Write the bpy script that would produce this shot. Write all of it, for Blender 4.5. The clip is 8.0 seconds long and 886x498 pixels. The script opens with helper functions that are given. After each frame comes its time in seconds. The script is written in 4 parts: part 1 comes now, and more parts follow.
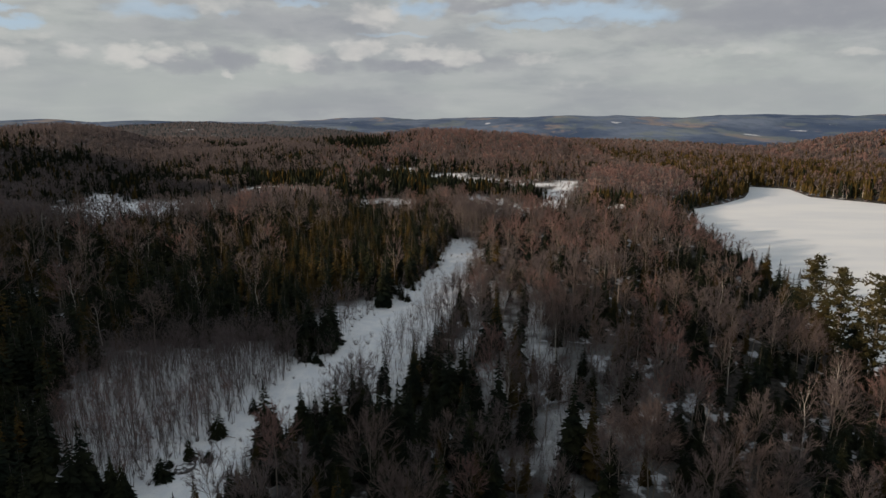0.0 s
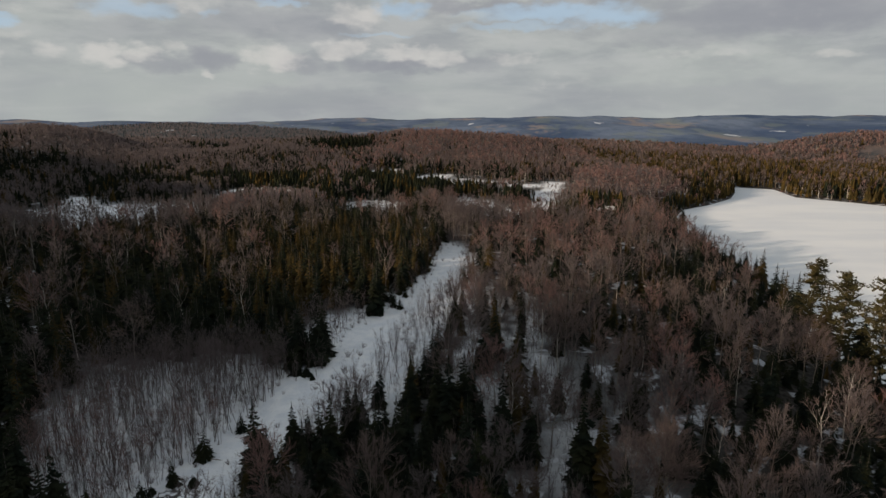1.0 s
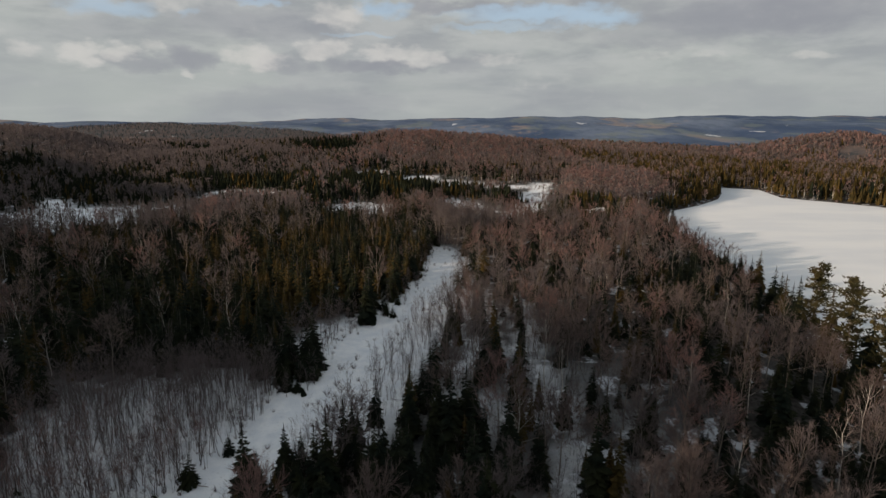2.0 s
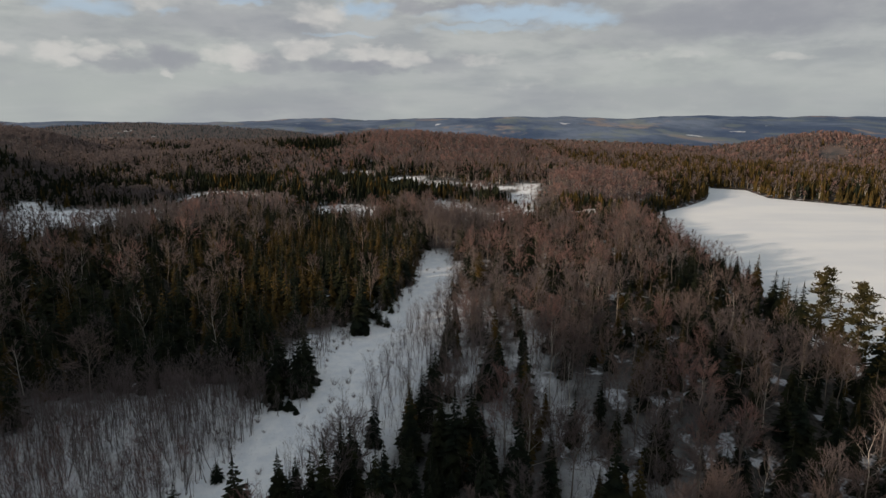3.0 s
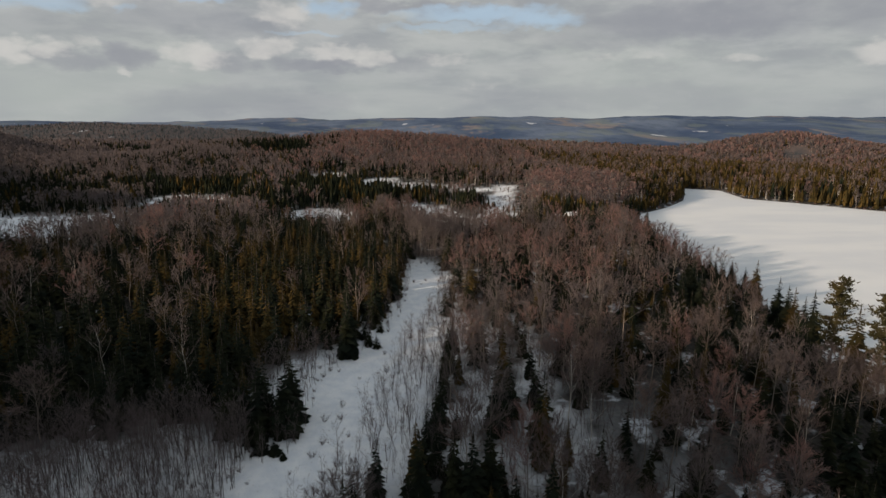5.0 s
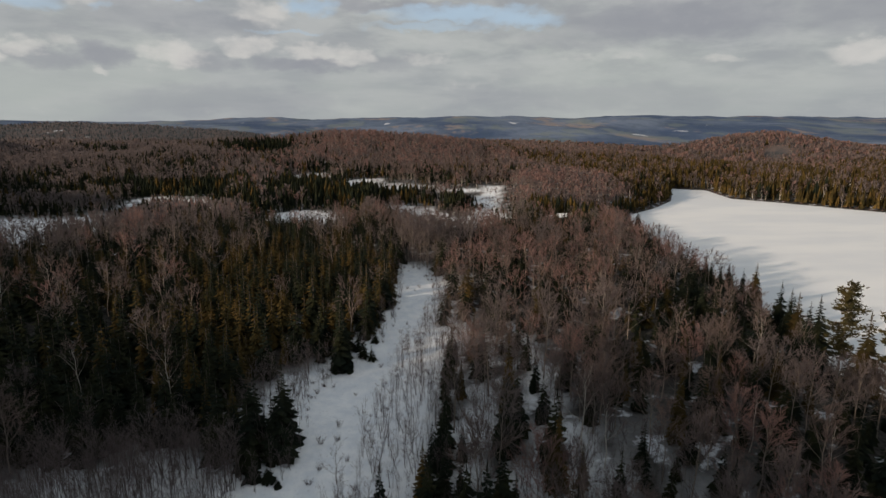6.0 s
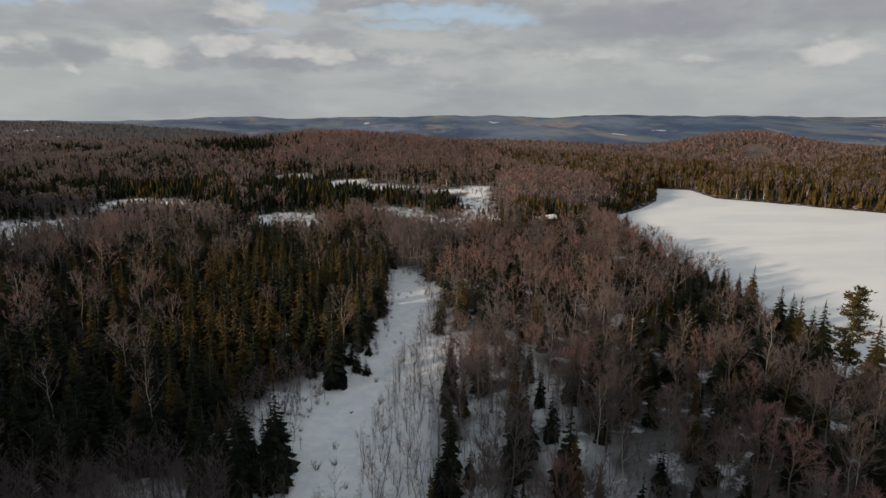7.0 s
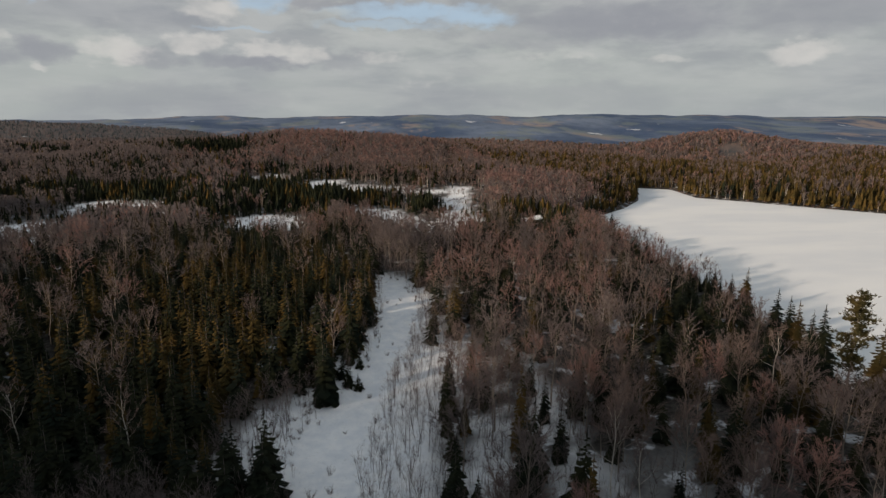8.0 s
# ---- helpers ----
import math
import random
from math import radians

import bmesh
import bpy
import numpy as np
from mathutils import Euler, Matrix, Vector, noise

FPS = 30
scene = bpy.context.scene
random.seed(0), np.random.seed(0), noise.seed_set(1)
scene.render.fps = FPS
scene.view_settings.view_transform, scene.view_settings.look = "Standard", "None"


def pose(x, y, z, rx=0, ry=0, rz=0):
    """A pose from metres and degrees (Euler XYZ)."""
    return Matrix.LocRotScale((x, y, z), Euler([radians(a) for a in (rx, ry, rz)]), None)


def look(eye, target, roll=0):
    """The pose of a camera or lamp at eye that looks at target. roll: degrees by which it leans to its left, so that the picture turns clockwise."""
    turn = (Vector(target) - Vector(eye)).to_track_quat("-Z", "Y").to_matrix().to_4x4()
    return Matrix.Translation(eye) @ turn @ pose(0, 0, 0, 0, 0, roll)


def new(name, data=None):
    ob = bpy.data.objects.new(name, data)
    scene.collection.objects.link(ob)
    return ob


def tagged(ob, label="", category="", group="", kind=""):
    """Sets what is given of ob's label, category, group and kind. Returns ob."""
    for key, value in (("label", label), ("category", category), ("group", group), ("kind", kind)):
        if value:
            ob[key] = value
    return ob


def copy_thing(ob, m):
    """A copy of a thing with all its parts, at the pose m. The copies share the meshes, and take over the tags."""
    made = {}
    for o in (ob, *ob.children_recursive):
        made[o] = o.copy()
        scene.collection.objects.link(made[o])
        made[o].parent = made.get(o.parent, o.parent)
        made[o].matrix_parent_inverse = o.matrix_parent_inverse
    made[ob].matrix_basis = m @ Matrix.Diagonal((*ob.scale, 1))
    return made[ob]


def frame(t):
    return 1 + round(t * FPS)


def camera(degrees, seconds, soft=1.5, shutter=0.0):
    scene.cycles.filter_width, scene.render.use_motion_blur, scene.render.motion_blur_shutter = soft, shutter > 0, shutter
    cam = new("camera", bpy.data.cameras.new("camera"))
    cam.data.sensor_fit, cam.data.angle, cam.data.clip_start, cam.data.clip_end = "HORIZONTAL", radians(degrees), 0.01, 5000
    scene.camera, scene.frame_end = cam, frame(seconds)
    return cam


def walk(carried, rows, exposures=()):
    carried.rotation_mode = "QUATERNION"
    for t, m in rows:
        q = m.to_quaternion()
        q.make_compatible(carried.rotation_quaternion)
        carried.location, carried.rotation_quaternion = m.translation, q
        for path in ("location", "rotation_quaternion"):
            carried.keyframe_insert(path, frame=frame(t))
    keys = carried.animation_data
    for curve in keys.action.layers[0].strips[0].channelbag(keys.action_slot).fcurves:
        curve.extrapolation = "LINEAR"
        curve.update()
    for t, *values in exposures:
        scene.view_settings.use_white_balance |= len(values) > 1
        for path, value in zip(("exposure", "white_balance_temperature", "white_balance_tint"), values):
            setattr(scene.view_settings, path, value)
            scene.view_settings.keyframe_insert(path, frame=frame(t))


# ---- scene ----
# ---- camera: a drone gliding ahead and slowly turning to the lake ----
cam = camera(72.1, 8.0, soft=1.5)
# seconds, place, tilt, turn, lean
PATH = [
    (0, -0.69, -1.74, 69.35, 77.556, -0.405, 0.156),
    (1, -3.79, 5.16, 69.47, 77.600, -2.009, 0.188),
    (2, -6.87, 12.48, 69.60, 77.630, -3.613, 0.219),
    (3, -9.91, 20.16, 69.75, 77.645, -5.195, 0.251),
    (4, -12.89, 28.12, 69.91, 77.645, -6.764, 0.282),
    (5, -15.80, 36.28, 70.08, 77.630, -8.362, 0.314),
    (6, -18.63, 44.58, 70.27, 77.601, -10.061, 0.345),
    (7, -21.35, 52.94, 70.47, 77.557, -11.963, 0.377),
    (8, -23.96, 61.29, 70.68, 77.498, -14.204, 0.408),
]
walk(cam, [(t, pose(x, y, z, tilt, 0, turn) @ pose(0, 0, 0, 0, 0, lean)) for t, x, y, z, tilt, turn, lean in PATH])

# ---- light ----
SUN_FROM = 198.0  # where the sun stands, degrees from +x towards +y
SUN_UP = 15.0
scene.view_settings.exposure = 0.0

sun = new("sun", bpy.data.lights.new("sun", "SUN"))
sun.data.energy, sun.data.angle, sun.data.color = 5.0, radians(1.6), (1.0, 0.80, 0.60)
sun_way = Vector((math.cos(radians(SUN_FROM)) * math.cos(radians(SUN_UP)), math.sin(radians(SUN_FROM)) * math.cos(radians(SUN_UP)), math.sin(radians(SUN_UP))))
sun.matrix_world = look(sun_way * 300, (0, 0, 0))


class Nodes:
    """A short way to write node trees."""

    def __init__(self, tree):
        self.tree = tree
        tree.nodes.clear()

    def add(self, kind, out=0, settings=None, **inputs):
        node = self.tree.nodes.new(kind)
        for key, value in (settings or {}).items():
            setattr(node, key, value)
        for key, value in inputs.items():
            slot = node.inputs[int(key[1:])] if key[0] == "i" and key[1:].isdigit() else node.inputs[key.replace("_", " ")]
            if isinstance(value, bpy.types.NodeSocket):
                self.tree.links.new(value, slot)
            else:
                slot.default_value = value
        return node.outputs[out]

    def math(self, op, a, b=0.0, clamp=False):
        return self.add("ShaderNodeMath", settings={"operation": op, "use_clamp": clamp}, i0=a, i1=b)

    def mix(self, fac, a, b, blend="MIX"):
        a, b = (v if isinstance(v, bpy.types.NodeSocket) else (*v, 1.0)[:4] for v in (a, b))
        return self.add("ShaderNodeMixRGB", settings={"blend_type": blend}, i0=fac, i1=a, i2=b)

    def noise(self, vector, scale, detail=4.0, rough=0.55, distortion=0.0):
        return self.add("ShaderNodeTexNoise", Vector=vector, Scale=scale, Detail=detail, Roughness=rough, Distortion=distortion)

    def ramp(self, value, low, high):
        return self.add("ShaderNodeMapRange", settings={"interpolation_type": "SMOOTHSTEP"}, Value=value, From_Min=low, From_Max=high)

    def scaled(self, vector, s):
        return self.add("ShaderNodeVectorMath", settings={"operation": "MULTIPLY"}, i0=vector, i1=s)


def make_sky():
    world = bpy.data.worlds.new("sky")
    scene.world = world
    world.use_nodes = True
    n = Nodes(world.node_tree)
    way = n.add("ShaderNodeTexCoord")
    up = n.add("ShaderNodeSeparateXYZ", 2, i0=way)
    blue = n.add("ShaderNodeTexSky", settings={"sky_type": "NISHITA", "sun_disc": False, "sun_elevation": radians(SUN_UP), "sun_rotation": radians(90 - SUN_FROM), "air_density": 1.0, "dust_density": 1.5})
    # bearing and height in the sky, frayed by noise
    east, north = n.add("ShaderNodeSeparateXYZ", 0, i0=way), n.add("ShaderNodeSeparateXYZ", 1, i0=way)
    ahead = n.ramp(north, 0.05, 0.2)
    fray = n.noise(n.scaled(way, (1.0, 1.0, 2.0)), 24.0, 4.0, 0.5)
    fray2 = n.noise(n.scaled(way, (1.0, 1.0, 2.0)), 30.0, 4.0, 0.5)
    u = n.math("ADD", n.math("DIVIDE", east, n.math("MAXIMUM", north, 0.05)), n.math("MULTIPLY", n.math("SUBTRACT", fray, 0.5), 0.09))
    v = n.math("ADD", up, n.math("MULTIPLY", n.math("SUBTRACT", fray2, 0.5), 0.034))

    def heap(rows):
        """Soft heaps at (bearing, height, half width, half height, weight), the heaviest winning."""
        total = None
        for bu, bv, ru, rv, weight in rows:
            du, dv = n.math("MULTIPLY", n.math("SUBTRACT", u, bu), 1 / ru), n.math("MULTIPLY", n.math("SUBTRACT", v, bv), 1 / rv)
            far = n.math("ADD", n.math("MULTIPLY", du, du), n.math("MULTIPLY", dv, dv))
            one = n.math("MULTIPLY", n.ramp(far, 2.3, -0.1), weight)
            total = one if total is None else n.math("MAXIMUM", total, one)
        return n.math("MULTIPLY", total, ahead)

    pale = heap([(-0.683, 0.073, 0.031, 0.014, 0.8), (-0.572, 0.082, 0.025, 0.009, 0.6), (-0.489, 0.081, 0.034, 0.016, 1), (-0.431, 0.086, 0.032, 0.012, 0.8), (-0.382, 0.094, 0.021, 0.008, 0.5),
                 (-0.332, 0.059, 0.02, 0.005, 0.7), (-0.228, 0.084, 0.046, 0.017, 1), (-0.121, 0.098, 0.035, 0.013, 0.9), (-0.098, 0.148, 0.039, 0.017, 0.8), (-0.028, 0.093, 0.036, 0.012, 0.9),
                 (0.029, 0.089, 0.041, 0.014, 0.8), (0.15, 0.086, 0.034, 0.008, 0.6), (-0.642, 0.129, 0.035, 0.01, 0.4), (-0.346, 0.153, 0.035, 0.012, 0.5), (0.679, 0.084, 0.054, 0.006, 0.6),
                 (0.447, 0.09, 0.098, 0.005, 0.4), (-0.656, 0.099, 0.053, 0.007, 0.5), (0.95, 0.086, 0.08, 0.015, 0.9), (0.209, 0.05, 0.054, 0.01, 0.3)])
    dark = heap([(-0.397, 0.072, 0.053, 0.011, 0.7), (-0.326, 0.081, 0.035, 0.016, 0.9), (-0.18, 0.077, 0.036, 0.012, 0.7), (-0.037, 0.075, 0.071, 0.009, 0.9), (0.083, 0.082, 0.045, 0.013, 0.5),
                 (0.58, 0.136, 0.21, 0.024, 0.9), (0.418, 0.118, 0.106, 0.017, 0.5), (0.09, 0.162, 0.114, 0.008, 0.8), (-0.226, 0.131, 0.132, 0.019, 0.5), (-0.42, 0.112, 0.132, 0.014, 0.3),
                 (-0.168, 0.02, 0.153, 0.019, 0.5), (0.454, 0.028, 0.236, 0.019, 0.35), (1.0, 0.14, 0.2, 0.03, 0.8)])
    open_blue = heap([(-0.662, 0.116, 0.039, 0.006, 1), (-0.667, 0.135, 0.026, 0.005, 0.9), (-0.438, 0.1435, 0.061, 0.01, 0.8), (-0.321, 0.142, 0.017, 0.006, 0.5), (-0.22, 0.162, 0.022, 0.005, 0.7),
                      (-0.037, 0.158, 0.035, 0.011, 0.9), (0.204, 0.152, 0.105, 0.011, 1), (0.301, 0.143, 0.062, 0.011, 1), (0.152, 0.133, 0.079, 0.006, 0.6), (-0.068, 0.12, 0.044, 0.003, 0.5)])
    billow = n.noise(n.scaled(way, (1.0, 1.0, 1.7)), 40.0, 4.0, 0.5)
    pale = n.ramp(n.math("ADD", pale, n.math("MULTIPLY", n.math("SUBTRACT", billow, 0.5), 1.1)), 0.05, 1.15)
    pale = n.math("MULTIPLY", pale, ahead)
    wisp = n.noise(n.scaled(way, (1.0, 1.0, 6.0)), 5.0, 6.0, 0.58, 0.3)
    broad = n.noise(n.scaled(way, (1.0, 1.0, 2.2)), 3.2, 3.0)
    cloud = n.mix(n.ramp(broad, 0.34, 0.66), (3.3, 3.5, 3.7), (4.15, 4.42, 4.3))
    cloud = n.mix(n.math("MULTIPLY", n.ramp(wisp, 0.38, 0.68), 0.5), cloud, (4.75, 4.88, 4.8))
    puff = n.noise(n.scaled(way, (1.0, 1.0, 3.2)), 13.0, 5.0, 0.55, 0.2)
    aloft = n.ramp(up, 0.02, 0.10)
    cloud = n.mix(n.math("MULTIPLY", n.math("MULTIPLY", n.ramp(puff, 0.44, 0.66), 0.40), aloft), cloud, (5.1, 5.2, 5.15))
    cloud = n.mix(n.math("MULTIPLY", n.math("MULTIPLY", n.ramp(puff, 0.52, 0.34), 0.4), aloft), cloud, (3.0, 3.15, 3.4))
    cloud = n.mix(n.math("MULTIPLY", dark, 0.9), cloud, (2.85, 2.95, 3.3))
    cloud = n.mix(n.math("MULTIPLY", open_blue, 0.85), cloud, n.mix(0.75, blue, (4.6, 6.0, 7.6)))
    cloud = n.mix(n.math("MULTIPLY", pale, 0.66), cloud, (6.7, 6.45, 6.15))
    rift = n.math("MULTIPLY", n.ramp(n.noise(n.scaled(way, (1.0, 1.0, 3.0)), 3.4, 4.0), 0.48, 0.62), n.ramp(up, 0.24, 0.34))
    sky = n.mix(n.math("MULTIPLY", rift, 0.75), cloud, n.mix(0.6, blue, (3.6, 4.7, 6.0)))
    back = n.add("ShaderNodeBackground", Color=sky, Strength=0.1)
    out = n.tree.nodes.new("ShaderNodeOutputWorld")
    n.tree.links.new(back, out.inputs[0])


make_sky()


# ---- materials ----
def material(name, paint, rough=0.9, spec=0.03, thin=0.0):
    mat = bpy.data.materials.new(name)
    mat.use_nodes = True
    n = Nodes(mat.node_tree)
    place = n.add("ShaderNodeNewGeometry", 0)
    colour, normal = paint(n, place)
    links = {"Base_Color": colour, "Roughness": rough, "Specular_IOR_Level": spec}
    if normal is not None:
        links["Normal"] = normal
    shader = n.add("ShaderNodeBsdfPrincipled", **links)
    if thin:
        shader = n.add("ShaderNodeMixShader", i0=thin, i1=shader, i2=n.add("ShaderNodeBsdfTranslucent", Color=colour))
    out = n.tree.nodes.new("ShaderNodeOutputMaterial")
    n.tree.links.new(shader, out.inputs[0])
    return mat


def varied(dark, pale, other, size=0.22):
    """Colour that shifts from tree to tree and from spray to spray."""

    def paint(n, place):
        tree = n.ramp(n.noise(place, size, 2.0), 0.35, 0.65)
        spray = n.add("ShaderNodeNewGeometry", 8)
        each = n.add("ShaderNodeObjectInfo", 5)
        colour = n.mix(tree, dark, pale)
        colour = n.mix(n.math("MULTIPLY", n.ramp(n.noise(place, 0.045, 2.0), 0.45, 0.7), 0.6), colour, other)
        colour = n.mix(n.math("MULTIPLY", each, 0.45), colour, other)
        bright = n.math("ADD", n.math("MULTIPLY", spray, 0.34), 0.83)
        return n.mix(1.0, colour, n.add("ShaderNodeCombineColor", i0=bright, i1=bright, i2=bright), "MULTIPLY"), None

    return paint


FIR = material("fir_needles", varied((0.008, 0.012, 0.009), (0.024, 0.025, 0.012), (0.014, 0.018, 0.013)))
# lit counterpart of the dark fir needles, warm sunlight put into the colour
OLIVE = material("sunlit_needles", varied((0.029, 0.025, 0.010), (0.086, 0.055, 0.018), (0.042, 0.033, 0.014)))
PINE = material("pine_needles", varied((0.034, 0.034, 0.015), (0.088, 0.068, 0.027), (0.050, 0.046, 0.023)))
TWIG = material("brown_twigs", varied((0.108, 0.085, 0.080), (0.205, 0.153, 0.138), (0.152, 0.115, 0.108)), thin=0.45)
RED = material("reddish_twigs", varied((0.165, 0.106, 0.098), (0.285, 0.180, 0.163), (0.220, 0.139, 0.128)), thin=0.45)
GREY = material("grey_twigs", varied((0.110, 0.092, 0.092), (0.190, 0.155, 0.150), (0.148, 0.121, 0.122)), thin=0.45)


def bark_paint(n, place):
    tex = n.noise(n.scaled(place, (6.0, 6.0, 1.2)), 1.5, 5.0, 0.6)
    return n.mix(tex, (0.09, 0.077, 0.068), (0.34, 0.29, 0.25)), None


def birch_paint(n, place):
    tex = n.ramp(n.noise(n.scaled(place, (2.0, 2.0, 9.0)), 1.2, 4.0), 0.56, 0.66)
    return n.mix(tex, (0.46, 0.43, 0.39), (0.10, 0.085, 0.075)), None


# needles of the farthest hill, haze put into the colour as paler blue-grey
HAZED = material("hazed_needles", varied((0.034, 0.044, 0.050), (0.068, 0.076, 0.080), (0.050, 0.058, 0.064)))
BARK = material("grey_bark", bark_paint)
DARK_BARK = material("dark_bark", lambda n, place: (n.mix(n.noise(n.scaled(place, (6.0, 6.0, 1.2)), 1.5, 5.0, 0.6), (0.045, 0.040, 0.038), (0.15, 0.125, 0.115)), None))
BIRCH = material("white_bark", birch_paint)


def ground_paint(n, place):
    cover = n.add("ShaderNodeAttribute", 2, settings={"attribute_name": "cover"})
    far = n.add("ShaderNodeAttribute", 2, settings={"attribute_name": "distance_tone"})
    drift = n.noise(place, 0.35, 5.0, 0.6)
    snow = n.mix(n.ramp(drift, 0.3, 0.7), (0.66, 0.69, 0.74), (0.80, 0.81, 0.83))
    speck = n.ramp(n.noise(place, 2.2, 4.0, 0.7), 0.60, 0.70)
    # leaf litter under the trees, darkened to carry the shade between crowns
    shaded_litter = n.mix(n.ramp(n.noise(place, 0.9, 4.0), 0.35, 0.65), (0.018, 0.016, 0.014), (0.055, 0.05, 0.045))
    shaded_litter = n.mix(n.ramp(n.noise(place, 0.11, 4.0, 0.65), 0.56, 0.64), shaded_litter, (0.45, 0.47, 0.51))
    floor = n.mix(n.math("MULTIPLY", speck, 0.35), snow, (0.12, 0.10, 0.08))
    near = n.mix(cover, floor, shaded_litter)
    wood = n.noise(place, 0.012, 5.0, 0.62)
    patch = n.ramp(n.noise(n.scaled(place, (1.0, 0.6, 1.0)), 0.0035, 5.0, 0.6), 0.42, 0.6)
    haze = n.add("ShaderNodeAttribute", 2, settings={"attribute_name": "haze_tone"})
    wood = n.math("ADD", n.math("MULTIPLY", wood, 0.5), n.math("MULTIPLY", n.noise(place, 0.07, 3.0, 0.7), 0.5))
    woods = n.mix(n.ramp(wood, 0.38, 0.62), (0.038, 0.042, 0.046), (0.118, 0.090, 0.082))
    # far land: haze painted in as blue, sunlit stretches as tan and green bands
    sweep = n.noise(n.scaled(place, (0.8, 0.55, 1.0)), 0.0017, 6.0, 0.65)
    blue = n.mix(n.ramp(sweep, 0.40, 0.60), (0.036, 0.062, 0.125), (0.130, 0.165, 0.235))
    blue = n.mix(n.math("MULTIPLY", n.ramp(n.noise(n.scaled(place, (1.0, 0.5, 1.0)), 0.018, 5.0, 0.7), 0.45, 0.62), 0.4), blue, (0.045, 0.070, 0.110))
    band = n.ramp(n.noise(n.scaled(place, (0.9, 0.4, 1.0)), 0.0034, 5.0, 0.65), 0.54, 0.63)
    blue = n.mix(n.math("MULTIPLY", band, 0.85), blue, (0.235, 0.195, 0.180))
    green_band = n.ramp(n.noise(n.scaled(place, (0.8, 0.4, 1.0)), 0.0055, 5.0, 0.66), 0.53, 0.60)
    blue = n.mix(n.math("MULTIPLY", green_band, 0.45), blue, (0.165, 0.190, 0.165))
    woods = n.mix(haze, n.mix(n.math("MULTIPLY", patch, 0.6), woods, (0.070, 0.066, 0.068)), blue)
    clear = n.ramp(n.noise(n.scaled(place, (1.0, 0.45, 1.0)), 0.009, 4.0, 0.5), 0.70, 0.72)
    woods = n.mix(n.math("MULTIPLY", clear, 0.8), woods, (0.6, 0.62, 0.66))
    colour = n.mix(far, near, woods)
    bump = n.add("ShaderNodeBump", Strength=0.5, Distance=0.4, Height=n.noise(place, 0.5, 5.0, 0.6))
    return colour, bump


def lake_paint(n, place):
    drift = n.noise(n.scaled(place, (0.6, 1.4, 1.0)), 0.02, 5.0, 0.55)
    fine = n.noise(n.scaled(place, (0.5, 2.0, 1.0)), 0.4, 4.0)
    snow = n.mix(n.ramp(drift, 0.35, 0.65), (0.68, 0.70, 0.73), (0.76, 0.77, 0.78))
    bump = n.add("ShaderNodeBump", Strength=0.25, Distance=0.15, Height=fine)
    return snow, bump


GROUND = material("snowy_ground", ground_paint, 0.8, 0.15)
LAKE = material("lake_snow", lake_paint, 0.7, 0.2)

# ---- the lie of the land ----
LAKE_SHORE = [(112, 60), (113.3, 140.7), (118.2, 179), (128, 213), (140.8, 246.7), (148.4, 290), (154, 339), (161, 383), (171.5, 416), (193, 454), (228, 482), (262.5, 518.6),
              (285, 555.5), (309.3, 603), (337.5, 583), (323.5, 525), (349.4, 495), (373.7, 460.4), (407.7, 418), (473, 334), (532, 204), (480, 60), (330, -40), (180, -20)]
ROAD = [(-62, 60, 9), (-54, 80, 7.5), (-47.5, 94, 6.8), (-43.8, 103, 6.3), (-40, 111, 6.7), (-35.5, 122, 6.6), (-31, 128, 6.8), (-26.5, 134, 6.5), (-23.2, 140, 6.8), (-21.2, 148, 7), (-19.7, 160, 8),
        (-17, 172, 8.5), (-11, 183, 8), (-8, 190, 6.3), (-3.6, 199.6, 6.8), (1.5, 211.2, 6), (4, 221, 6.8), (7, 233, 7), (8.6, 246, 7.5), (9.6, 257, 7), (7.6, 268, 5), (6.2, 272.5, 3)]
# open snow: from, to, half width
CLEARINGS = [(-212, 402, -250, 506, 29), (-180, 452, -202, 508, 18), (-250, 462, -322, 576, 3), (-300, 440, -306, 492, 5), (-166, 558, -178, 608, 9), (-131, 544, -131, 566, 4), (-102, 500, -107, 522, 1), (-38, 432, -37, 452, 16),
             (-48, 694, -43, 712, 11), (0, 632, 12, 664, 11), (32, 606, 40, 620, 7), (54, 612, 70, 606, 4), (108, 540, 124, 590, 2), (97, 505, 108, 540, 4), (84, 448, 97, 505, 4), (50, 394, 82, 440, 9),
             (34, 488, 50, 420, 12), (76, 584, 103, 572, 2), (580, 600, 598, 640, 9), (474, 772, 482, 804, 6), (780, 1040, 790, 1060, 12)]


def signed_polygon(x, y, poly):
    """Distance to the outline, below nought inside."""
    best, inside = np.full(x.shape, 1e18), np.zeros(x.shape, bool)
    for (ax, ay), (bx, by) in zip(poly, poly[1:] + poly[:1]):
        dx, dy = bx - ax, by - ay
        s = np.clip(((x - ax) * dx + (y - ay) * dy) / (dx * dx + dy * dy), 0, 1)
        best = np.minimum(best, (x - ax - s * dx) ** 2 + (y - ay - s * dy) ** 2)
        cross = ((ay > y) != (by > y)) & (x < (bx - ax) * (y - ay) / (by - ay + 1e-12) + ax)
        inside ^= cross
    return np.where(inside, -1, 1) * np.sqrt(best)


def beside_road(x, y):
    best = np.full(x.shape, 1e9)
    for (ax, ay, aw), (bx, by, bw) in zip(ROAD, ROAD[1:]):
        dx, dy = bx - ax, by - ay
        s = np.clip(((x - ax) * dx + (y - ay) * dy) / (dx * dx + dy * dy), 0, 1)
        best = np.minimum(best, np.hypot(x - ax - s * dx, y - ay - s * dy) - (aw + s * (bw - aw)))
    return best


